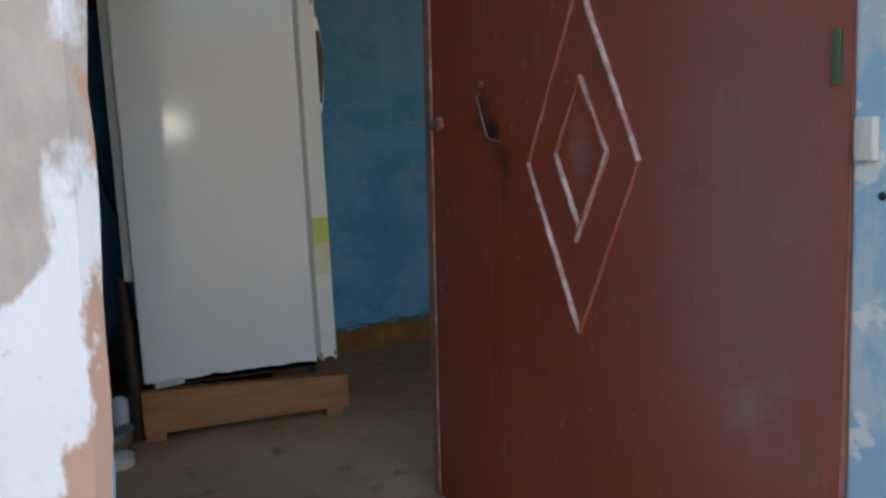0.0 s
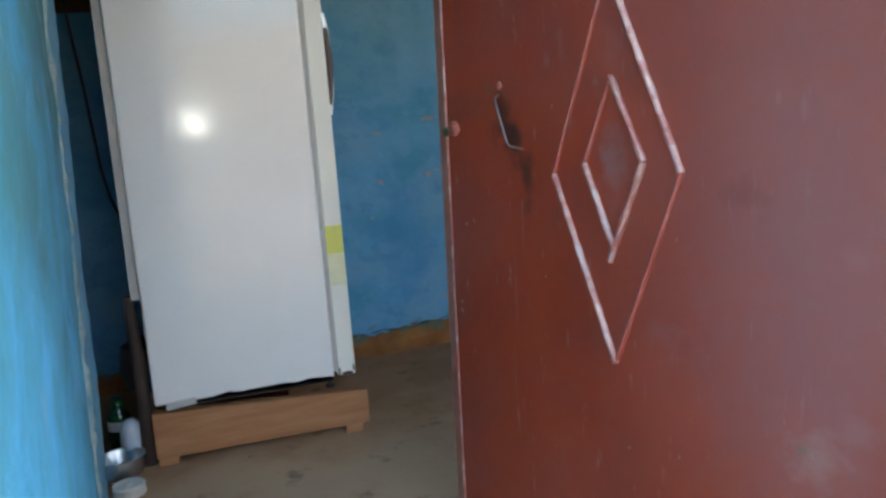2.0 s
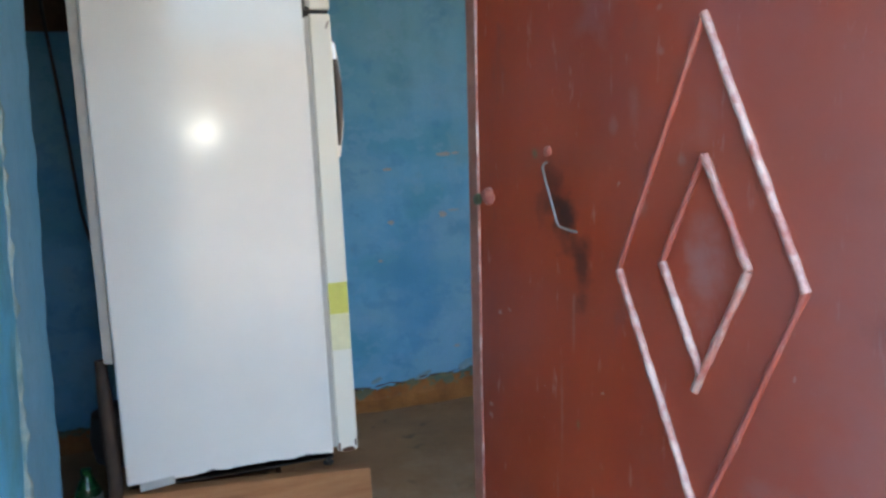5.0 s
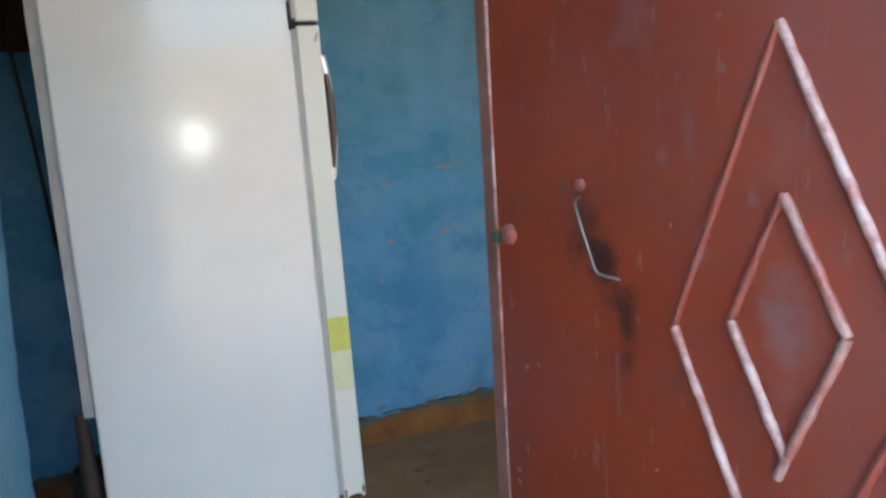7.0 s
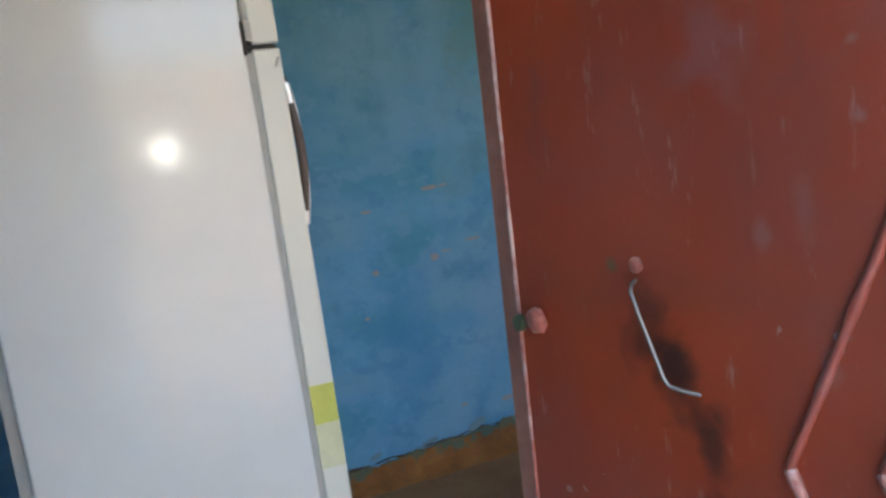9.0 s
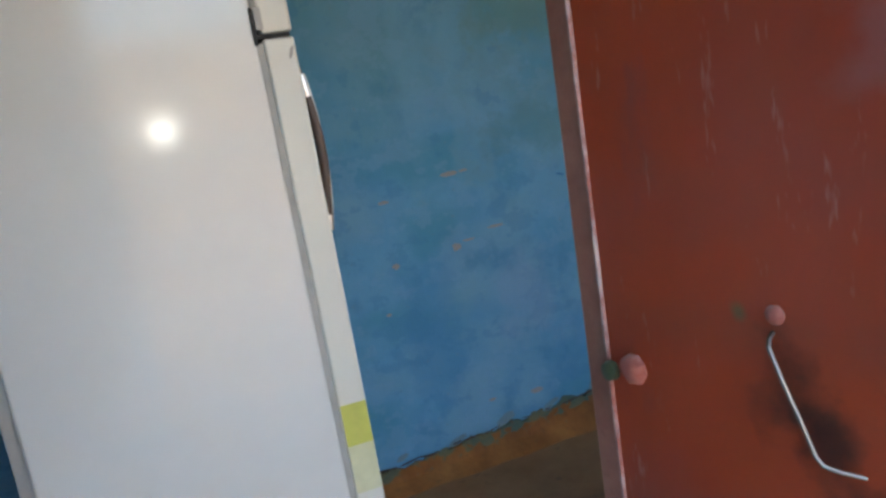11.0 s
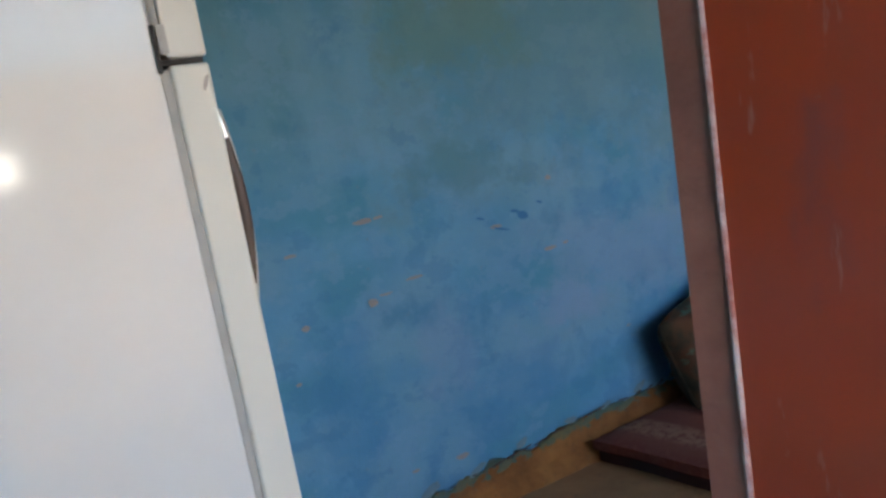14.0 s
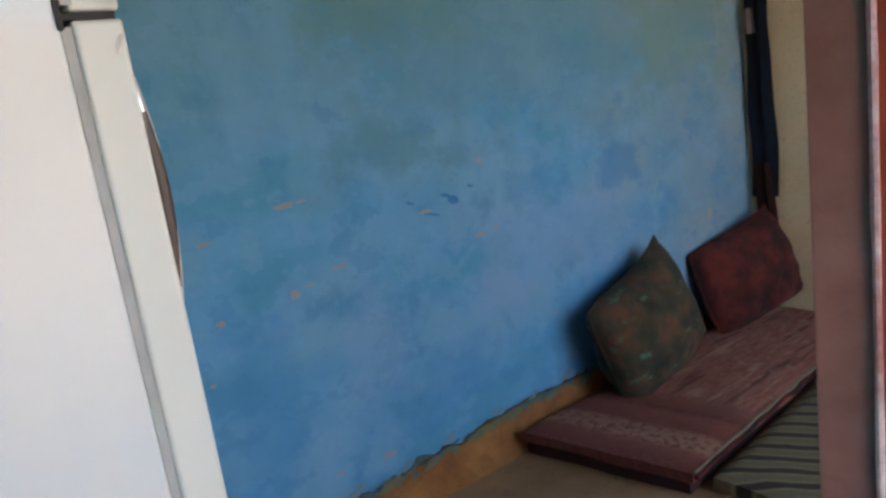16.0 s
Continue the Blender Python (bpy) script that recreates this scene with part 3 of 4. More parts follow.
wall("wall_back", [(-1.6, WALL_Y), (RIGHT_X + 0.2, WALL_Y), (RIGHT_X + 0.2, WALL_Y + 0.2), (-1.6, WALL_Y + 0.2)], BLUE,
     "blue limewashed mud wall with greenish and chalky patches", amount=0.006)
wall("wall_left", [(-2.2, 1.0), (-0.534, 1.0), (-0.522, 1.013), (-0.764, 2.96), (-0.79, 2.995), (-2.2, 2.995)], BLUE,
     "thick mud wall, blue inside and peeling whitewash outside", step=0.035, amount=0.006, outside=True)
wall("wall_recess", [(-1.6, 2.9), (-1.02, 2.9), (-1.02, 4.1), (-1.6, 4.1)], BLUE, "blue limewashed wall of the recess")
# unseen opening left from x 0.9 to 2.75, added to light the room
for name, x0, x1, z0, z1 in (("wall_front_1", 0.43, 0.9, -0.22, TOP), ("wall_front_2", 2.75, 3.15, -0.22, TOP),
                              ("wall_front_3", 0.9, 2.75, -0.22, 0.45), ("wall_front_4", 0.9, 2.75, 2.2, TOP), ("wall_front_5", -0.60, 0.43, 2.03, TOP)):
    wall(name, [(x0, 1.0), (x1, 1.0), (x1, 1.2), (x0, 1.2)], BLUE, "mud wall beside the door, blue inside and peeling outside",
         z0, z1, 0.06, 0.005, True)
wall("wall_right", [(RIGHT_X, 1.1), (RIGHT_X + 0.2, 1.1), (RIGHT_X + 0.2, WALL_Y + 0.1), (RIGHT_X, WALL_Y + 0.1)], CREAM,
     "cream plastered end wall of the room")
# dark boarding under the roof
bm = bmesh.new()
for x0, x1, y0, y1 in ((-2.3, 3.3, 0.9, 4.3),):
    b = bm_box(x0, x1, y0, y1, TOP, TOP + 0.03)
    me = bpy.data.meshes.new("board")
    b.to_mesh(me)
    bm.from_mesh(me)
    b.free()
    bpy.data.meshes.remove(me)
solid("ceiling", bm, TIMBER, "dark timber boarding under the roof", "ceiling", "structure")

# unpainted mud skirting under the blue paint, its upper edge ragged
bm = bmesh.new()
n, x0, x1 = 320, -1.4, RIGHT_X
cols = []
for k in range(n + 1):
    x = x0 + (x1 - x0) * k / n
    top = 0.075 + 0.085 * max(0.0, min(1.0, (x - 0.2) / 1.2)) + 0.020 * noise.noise((x * 6, 0, 1)) + 0.016 * noise.noise((x * 17, 2, 1)) + 0.010 * noise.noise((x * 45, 5, 1))
    out = 0.013 + 0.005 * noise.noise((x * 5, 3, 1))
    cols.append([bm.verts.new((x, WALL_Y + 0.01, top + 0.004)), bm.verts.new((x, WALL_Y - out * 0.6, top)),
                 bm.verts.new((x, WALL_Y - out, top - 0.018)), bm.verts.new((x, WALL_Y - out * 1.3 - 0.008 * noise.noise((x * 9, 7, 1)), top * 0.4)),
                 bm.verts.new((x, WALL_Y - out * 1.7 - 0.055, -0.012))])
for a, b in zip(cols, cols[1:]):
    for j in range(4):
        bm.faces.new((a[j], a[j + 1], b[j + 1], b[j]))
SKIRT, t, p = mat("mud skirting with paint remnants")
big = spot_noise(t, 7, 5, 0.65)
fine = spot_noise(t, 50, 4, 0.65)
flake = spot_noise(t, 24, 5, 0.65, (1, 1, 1.4))
col = blend(t, mask(t, big, 0.32, 0.68), (0.17, 0.060, 0.013), (0.33, 0.138, 0.036))
col = blend(t, mask(t, fine, 0.58, 0.75), col, (0.16, 0.075, 0.03))
co = t.nodes.new("ShaderNodeTexCoord")
sep = t.nodes.new("ShaderNodeSeparateXYZ")
t.links.new(co.outputs["Object"], sep.inputs[0])
rim = nd(t, "ShaderNodeMapRange", From_Min=0.2, From_Max=1.4, To_Min=0.075, To_Max=0.160)
t.links.new(sep.outputs["X"], rim.inputs["Value"])
gap = t.nodes.new("ShaderNodeMath")
gap.operation = "SUBTRACT"
t.links.new(sep.outputs["Z"], gap.inputs[0])
t.links.new(rim.outputs["Result"], gap.inputs[1])
near = nd(t, "ShaderNodeMapRange", From_Min=-0.065, From_Max=0.005, To_Min=-0.22, To_Max=0.14)
t.links.new(gap.outputs[0], near.inputs["Value"])
tot = t.nodes.new("ShaderNodeMath")
tot.operation = "ADD"
t.links.new(near.outputs["Result"], tot.inputs[0])
t.links.new(flake, tot.inputs[1])
rest = ramp(t, big, (0.40, (0.065, 0.115, 0.10)), (0.60, (0.16, 0.14, 0.07)))
col = blend(t, mask(t, tot.outputs[0], 0.48, 0.56), col, rest)
t.links.new(col, p.inputs["Base Color"])
p.inputs["Roughness"].default_value = 0.9
height(t, p, tot.outputs[0], 0.5, 0.01, height(t, p, fine, 0.4, 0.004))
solid("baseboard", bm, SKIRT, "bare orange-brown mud skirting along the blue wall", "skirting", "structure")

# ---- door frame and the red steel door ----
door_frame = thing("door_frame", "blue painted door frame, chipped to grey", "door frame")
tagged(door_frame, kind="structure")
part("jamb", rough_up(bm_box(0.405, 0.435, 1.0, 1.235, 0, 2.03, 0.006), 0.002, 20), CHIPPED, door_frame)

part("hinge_lug", rough_up(bm_box(0.391, 0.4045, 1.192, 1.222, 0.852, 0.910, 0.003), 0.001, 60), TIN_WHITE, door_frame, "pale hinge lug on the jamb")
part("nail", bm_turned([(0.002, 0), (0.006, 0.001), (0.005, 0.004), (0.002, 0.005)], 10), BLACK, door_frame, "rusty nail head").matrix_basis = pose(0.404, 1.185, 0.805, 0, -90, 0)
HINGE = Vector((0.395, 1.232, 0.0))
OPEN = math.degrees(math.atan2(0.959, -0.284))
LEAN = 1.7              # the door hangs slightly out of plumb
# local x runs from the hinge to the free edge, local +y is the face that the walker sees
door = thing("door_1", "dark red painted steel door with a welded lozenge, standing open", "door",
             Matrix.Translation(HINGE) @ pose(0, 0, 0, 0, 0, OPEN) @ pose(0, 0, 0.85, LEAN, 0, 0) @ pose(0, 0, -0.85))
tagged(door, kind="structure")


def bm_sheet(x0, x1, z0, z1, y, t, nx, nz, dent):
    bm = bmesh.new()
    rows = [[bm.verts.new((x0 + (x1 - x0) * i / nx, y + dent * (noise.noise((i / nx * 3, j / nz * 5, 7.7)) + 0.4 * noise.noise((i / nx * 9, j / nz * 15, 1.7))),
                           z0 + (z1 - z0) * j / nz)) for i in range(nx + 1)] for j in range(nz + 1)]
    for a, b in zip(rows, rows[1:]):
        for i in range(nx):
            bm.faces.new((a[i], a[i + 1], b[i + 1], b[i]))
    bmesh.ops.solidify(bm, geom=list(bm.faces), thickness=t)
    return bm


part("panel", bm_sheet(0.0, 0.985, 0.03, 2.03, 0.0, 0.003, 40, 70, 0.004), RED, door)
part("edge_bar", bm_box(0.987, 1.017, -0.006, 0.0, 0.03, 2.03, 0.0015), RED_EDGE, door, "darker worn edge strip")
part("edge_bead", rough_up(bm_tube([(0.985, 0.002, 0.03 + 0.025 * k) for k in range(81)], 0.0024, 8), 0.0008, 60), worn_rod("rubbed weld bead", (0.58, 0.44, 0.41), 0.47), door, "welded bead rubbed to bare metal")
part("back_frame", bm_box(0.0, 0.03, -0.035, -0.008, 0.03, 2.03, 0.002), RED_EDGE, door)
part("back_frame", bm_box(0.03, 0.98, -0.035, -0.008, 1.0, 1.03, 0.002), RED_EDGE, door)


def rod(a, b, parent, material, r=0.0054):
    n = 30
    pts = [Vector(a).lerp(Vector(b), k / n) for k in range(n + 1)]
    part("rod", rough_up(bm_tube(pts, r, 10), 0.0016, 45), material, parent)


def lozenge(u, z, half, tall_up, tall_down, name, paints, overrun=0.0):
    holder = part(name, bm_turned([(0.004, 0), (0.007, 0.004), (0.004, 0.008)], 10), ROD_LIT, door)
    holder.location = (u, 0.004, z - tall_down)
    o = Vector(holder.location)
    l, r, t, b = (Vector((u + half, 0.004, z)), Vector((u - half, 0.004, z)), Vector((u, 0.004, z + tall_up)), Vector((u, 0.004, z - tall_down)))
    past = b + (b - r).normalized() * overrun
    for p, q, m in ((t, l, paints[0]), (t, r, paints[1]), (b, l, paints[2]), (past, r, paints[3])):
        rod(p - o, q - o, holder, m, 0.0044 if m is ROD_UNLIT else 0.0058)


lozenge(0.4985, 0.860, 0.1425, 0.338, 0.328, "outer_lozenge", (ROD_UNLIT, ROD_LIT, ROD_LIT, ROD_UNLIT))
lozenge(0.4960, 0.878, 0.0665, 0.143, 0.145, "inner_lozenge", (ROD_UNLIT, ROD_DULL, ROD_LIT, ROD_DULL), 0.026)

handle = part("handle", bm_tube([(0.799, 0.000, 1.019), (0.798, 0.008, 1.016), (0.796, 0.013, 1.010), (0.785, 0.014, 0.982), (0.772, 0.014, 0.950),
                                 (0.762, 0.014, 0.924), (0.757, 0.013, 0.917), (0.745, 0.008, 0.913), (0.730, -0.001, 0.909)], 0.0021, 10), STEEL, door, "bent bare steel rod handle")
part("rivet", rough_up(bm_turned([(0.003, 0), (0.008, 0.001), (0.009, 0.004), (0.0065, 0.006), (0.003, 0.007)], 16), 0.001, 80), LUG, handle, "painted rivet")
bpy.data.objects["rivet"].matrix_basis = pose(0.794, 0.0, 1.036, -90, 0, 0)


latch = part("latch", rough_up(bm_turned([(0.006, 0), (0.014, 0.001), (0.016, 0.004), (0.015, 0.009), (0.011, 0.013), (0.005, 0.014)], 9), 0.0036, 70), LUG, door, "stubby latch lug with chipped red paint")
latch.matrix_basis = pose(0.950, 0.001, 0.963, -90, 0, 0)
part("bolt", rough_up(bm_turned([(0.004, 0), (0.011, 0.002), (0.010, 0.009), (0.004, 0.011)], 12), 0.002, 90), plain("green stained bolt", (0.05, 0.075, 0.04), 0.5), latch, "dark greenish bolt end").location = (0.027, 0.006, 0.004)

# ---- the refrigerator on its wooden stand ----
FX0, FX1, FY0, FY1, FZ0, JOINT, FTOP = -0.634, -0.070, 3.0, 3.70, 0.192, 1.449, 1.88
fridge = thing("refrigerator", "white two-door refrigerator with rusty grimy foot on a wooden stand", "refrigerator", pose(0, 0, 0))
bm = bm_box(FX0, FX1, FY0, FY1, FZ0, FTOP, 0.008, 3)
part("body", bm, WHITE, fridge)
part("gasket", bm_box(FX1, FX1 + 0.012, FY0 + 0.003, FY1 - 0.01, FZ0 + 0.02, JOINT - 0.012), GASKET, fridge, "grey rubber door seal")
part("gasket", bm_box(FX1, FX1 + 0.012, FY0 + 0.003, FY1 - 0.01, JOINT + 0.012, FTOP - 0.02), GASKET, fridge, "grey rubber door seal")
lower = part("lower_door", bm_box(FX1 + 0.012, 0.002, FY0 - 0.002, FY1, FZ0 + 0.004, JOINT - 0.005, 0.007, 3), WHITE_DOOR, fridge)
upper = part("freezer_door", bm_box(FX1 + 0.012, 0.002, FY0 - 0.002, FY1, JOINT + 0.005, FTOP, 0.007, 3), WHITE_DOOR, fridge)
part("hinge", bm_box(FX1 - 0.004, -0.004, FY0 + 0.004, FY0 + 0.06, JOINT - 0.0045, JOINT + 0.0045, 0.001), BLACK, fridge, "black hinge plate in the joint")
part("hinge_cover", bm_box(FX1 - 0.004, FX1 + 0.003, FY0 - 0.004, FY0 + 0.03, JOINT - 0.016, JOINT + 0.055, 0.002), BLACK, fridge, "dark hinge cover")
part("hinge_plate", bm_box(FX1 + 0.004, FX1 + 0.018, FY0 - 0.004, FY0 + 0.02, JOINT + 0.012, JOINT + 0.055, 0.002), GASKET, fridge, "grey hinge plate")
# arched handle on the door's front
N = 24
arc = [(0.002 + 0.021 * math.sin(math.pi * k / N) ** 0.8, 3.06, 1.040 + 0.365 * k / N) for k in range(N + 1)]
h = part("handle", bm_tube(arc, [0.006 + 0.005 * math.sin(math.pi * k / N) for k in range(N + 1)], 10), BROWN, lower, "arched dark brown handle with chrome trim")
part("chrome_strip", bm_tube([(p[0] + 0.008, p[1] - 0.004, p[2]) for p in arc[3:23]], 0.0017, 8), CHROME, h, "thin chrome strip")
for a, b in ((1, 4), (19, 23)):
    part("chrome_cap", bm_tube(arc[a:b], 0.0105, 12), CHROME, h, "chrome end cap")
part("sticker", bm_box(-0.055, 0.0005, FY0 - 0.0032, FY0 - 0.0015, 0.606, 0.697), YELLOW, lower, "faded yellow sticker")
part("sticker", bm_box(-0.055, 0.0005, FY0 - 0.0030, FY0 - 0.0015, 0.50, 0.6055), FADED, lower, "bleached half of the sticker")
notch = part("notch", bm_blot(0.0035, 0.013, 3.3), STEEL, lower, "small grey notch in the enamel")
notch.location, notch.rotation_euler = (-0.009, FY0 - 0.0028, 1.414), (0, 0.35, 0)
for dx, dz, rx, rz in ((-0.026, 0.004, 0.020, 0.007), (-0.004, 0.022, 0.003, 0.012), (-0.052, 0.016, 0.003, 0.014)):
    part("rust_spot", bm_blot(rx, rz, dx * 90), RUST, lower, "brown rust on the lower corner").location = (dx, FY0 - 0.0026, FZ0 + 0.004 + dz)
# ragged rusted lower rim
bm = bmesh.new()
top, low = [], []
for k in range(61):
    x = FX0 + 0.004 + (FX1 - FX0 - 0.008) * k / 60
    top.append(bm.verts.new((x, FY0 - 0.0022, FZ0 - 0.001 + 0.010 * min(1.0, max(0.0, (x - FX0 - 0.10) / 0.14)) + 0.007 * noise.noise((x * 18, 0, 5)) + 0.004 * noise.noise((x * 50, 0, 2)))))
    low.append(bm.verts.new((x, FY0 - 0.0022, FZ0 - 0.006)))
for k in range(60):
    bm.faces.new((top[k], top[k + 1], low[k + 1], low[k]))
bmesh.ops.solidify(bm, geom=list(bm.faces), thickness=0.0015)
part("rusted_rim", bm, BLACK, fridge, "ragged black rusted rim")
flap = bm_box(FX0 + 0.035, FX0 + 0.125, FY0 - 0.006, FY0 - 0.003, FZ0 - 0.016, FZ0 + 0.004, 0.001)
for v in flap.verts:
    v.co.y -= 0.35 * (FZ0 - v.co.z) if v.co.z < FZ0 else 0.0
    v.co.z += 0.10 * (v.co.x - FX0 - 0.035)
part("torn_flap", flap, GASKET, fridge, "torn flap of grey sheet metal")
part("underside", bm_box(FX0 + 0.03, FX1, FY0 + 0.012, FY1 - 0.03, FZ0 - 0.016, FZ0 + 0.002), BLACK, fridge, "black grimy underside")
for fx in (FX0 + 0.05, -0.085):
    part("foot", bm_turned([(0.014, FZ0 - 0.034), (0.017, FZ0 - 0.028), (0.009, FZ0 - 0.022), (0.009, FZ0 - 0.012)], 12), BLACK, fridge).location = (fx, FY0 + 0.018, 0)
part("back_panel", bm_box(FX0 - 0.028, FX0 - 0.001, FY0 + 0.02, FY1 - 0.02, 0.53, FTOP - 0.05, 0.004), GASKET, fridge, "grey rear panel")
part("compressor", rough_up(bm_turned([(0.03, 0.20), (0.075, 0.225), (0.085, 0.29), (0.075, 0.36), (0.03, 0.385)], 20), 0.002, 20), BLACK, fridge, "black compressor").location = (FX0 - 0.02, FY0 + 0.16, 0)

part("power_cord", bm_tube([(-0.803, 3.50, 1.60), (-0.797, 3.50, 1.50), (-0.772, 3.50, 1.22), (-0.752, 3.50, 0.93), (-0.735, 3.50, 0.83), (-0.700, 3.50, 0.72), (-0.655, 3.50, 0.64)], 0.0055, 8), BLACK, fridge, "black power cord hanging behind")

stand = thing("wooden_stand", "low stand of raw wooden planks under the refrigerator", "stand", pose(0, 0, 0))
bm = rough_up(bm_box(-0.645, 0.032, 2.985, 3.03, 0.026, 0.174, 0.004), 0.002, 9)
for v in bm.verts:
    if v.co.z > 0.1:
        v.co.z -= 0.036 * (v.co.x + 0.645) / 0.68
part("side_rail", bm, WOOD, stand)
part("side_rail", bm_box(-0.645, 0.032, 3.655, 3.70, 0.03, 0.158, 0.004), WOOD, stand)
part("end_rail", bm_box(-0.22, -0.18, 3.032, 3.653, 0.03, 0.150, 0.004), WOOD, stand)
part("end_rail", bm_box(-0.64, -0.60, 3.032, 3.653, 0.03, 0.152, 0.004), WOOD, stand)
for x in (-0.64, -0.05):
    for y in (2.99, 3.657):
        part("foot_block", bm_box(x, x + 0.06, y, y + 0.04, -0.005, 0.026, 0.003), WOOD, stand)

part("corner_post", rough_up(bm_tube([(-0.668, 3.03, 0.0), (-0.664, 3.03, 0.2), (-0.668, 3.035, 0.4), (-0.672, 3.04, 0.54)], [0.024, 0.020, 0.020, 0.014], 10), 0.003, 20), WOOD_DARK, stand, "dark corner post")

# ---- clutter on the floor between the wall and the refrigerator ----
green_bottle = thing("green_bottle", "green glass bottle standing on the earth floor", "bottle", pose(-0.765, 3.20, 0.004))
part("glass", bm_turned([(0.034, 0), (0.039, 0.006), (0.038, 0.09), (0.036, 0.115), (0.020, 0.150), (0.013, 0.165), (0.016, 0.168), (0.016, 0.182), (0.008, 0.184)]), BOTTLE_GREEN, green_bottle)
part("paper_label", bm_turned([(0.0385, 0.075), (0.0392, 0.077), (0.0388, 0.104), (0.0375, 0.106)]), TIN_WHITE, green_bottle, "torn pale label")
plastic_bottle = thing("plastic_bottle", "cloudy grey plastic bottle standing on the floor", "bottle", pose(-0.715, 3.05, 0.004))
part("bottle_body", rough_up(bm_turned([(0.028, 0), (0.036, 0.008), (0.034, 0.05), (0.037, 0.08), (0.035, 0.115), (0.026, 0.138), (0.013, 0.148), (0.010, 0.150)]), 0.002, 40), PLASTIC, plastic_bottle)
pot = thing("cooking_pot", "small dull aluminium pot on the floor", "pot", pose(-0.745, 2.96, 0.004))
part("bowl", bm_turned([(0.045, 0), (0.062, 0.012), (0.068, 0.035), (0.066, 0.060), (0.073, 0.062), (0.073, 0.066), (0.064, 0.065), (0.05, 0.02)]), POT, pot)
tin = thing("tin_can", "pale tin can with a dented lid on the floor", "tin", pose(-0.712, 2.815, 0.004))
part("can", rough_up(bm_turned([(0.044, 0), (0.046, 0.003), (0.045, 0.026), (0.047, 0.029), (0.045, 0.031)]), 0.001, 50), TIN_WHITE, tin)
part("lid", bm_turned([(0.043, 0.031), (0.042, 0.034), (0.030, 0.030), (0.014, 0.030), (0.010, 0.035), (0.004, 0.036)]), TIN_WHITE, tin)

# ---- the sleeping corner ----
def bm_pad(corners, z0, z1, nx, ny, puff, seed):
    """A soft pad over four floor corners, rounded at its rims and creased."""
    a, b, c, d = [Vector((*p, 0)) for p in corners]
    bm = bmesh.new()
    rows_top, rows_low = [], []
    for j in range(ny + 1):
        rt, rl = [], []
        for i in range(nx + 1):
            u, w = i / nx, j / ny
            p = a.lerp(b, u).lerp(d.lerp(c, u), w)
            e = min(u * nx, (nx - u * nx), w * ny, (ny - w * ny))
            edge = min(1.0, e / 2.0)
            hgt = z1 - (1 - edge) * (z1 - z0) * 0.28 + puff * noise.noise((p.x * 6, p.y * 6, seed)) + puff * 0.5 * noise.noise((p.x * 16, p.y * 16, seed))
            wob = 0.012 * noise.noise((p.x * 4, p.y * 4, seed + 3))
            rt.append(bm.verts.new((p.x + wob, p.y + wob, hgt)))
            rl.append(bm.verts.new((p.x + wob, p.y + wob, z0)))
        rows_top.append(rt), rows_low.append(rl)
    for rows in (rows_top, rows_low):
        for p, q in zip(rows, rows[1:]):
            for i in range(nx):
                bm.faces.new((p[i], p[i + 1], q[i + 1], q[i]))
    rim_t = rows_top[0] + [r[-1] for r in rows_top[1:]] + rows_top[-1][-2::-1] + [r[0] for r in rows_top[-2:0:-1]]
    rim_l = rows_low[0] + [r[-1] for r in rows_low[1:]] + rows_low[-1][-2::-1] + [r[0] for r in rows_low[-2:0:-1]]
    for k in range(len(rim_t)):
        k2 = (k + 1) % len(rim_t)
        bm.faces.new((rim_t[k], rim_t[k2], rim_l[k2], rim_l[k]))
    return bm


quilt = thing("quilt", "folded mauve striped quilt laid on the floor by the wall", "quilt", pose(0, 0, 0))
part("quilt_top", bm_pad([(1.425, 3.262), (2.95, 3.41), (2.95, 3.90), (1.315, 3.893)], 0.055, 0.105, 64, 22, 0.006, 2), MAUVE, quilt)
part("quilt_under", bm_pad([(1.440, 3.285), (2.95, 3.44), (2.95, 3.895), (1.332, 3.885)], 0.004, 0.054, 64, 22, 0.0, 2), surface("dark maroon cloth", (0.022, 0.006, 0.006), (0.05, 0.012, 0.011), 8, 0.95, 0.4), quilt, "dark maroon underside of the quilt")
hem = [(1.43 + 1.51 * k / 40, 3.258 + 0.149 * k / 40 + 0.006 * noise.noise((k * 0.4, 1, 2)), 0.093 + 0.004 * noise.noise((k * 0.5, 5, 2))) for k in range(41)]
part("hem", bm_tube(hem, 0.005, 8), PIPING, quilt, "pale piped hem")
part("hem", bm_tube([(x, y - 0.004, z - 0.016) for x, y, z in hem], 0.008, 8), RED_CLOTH, quilt, "dark red hem")
mat_floor = thing("floor_mat", "olive and brown striped woven mat on the floor", "mat", pose(0, 0, 0))
part("weave", bm_pad([(1.50, 2.5), (2.95, 2.5), (2.95, 3.395), (1.50, 3.245)], 0.006, 0.062, 60, 40, 0.005, 9), OLIVE, mat_floor)


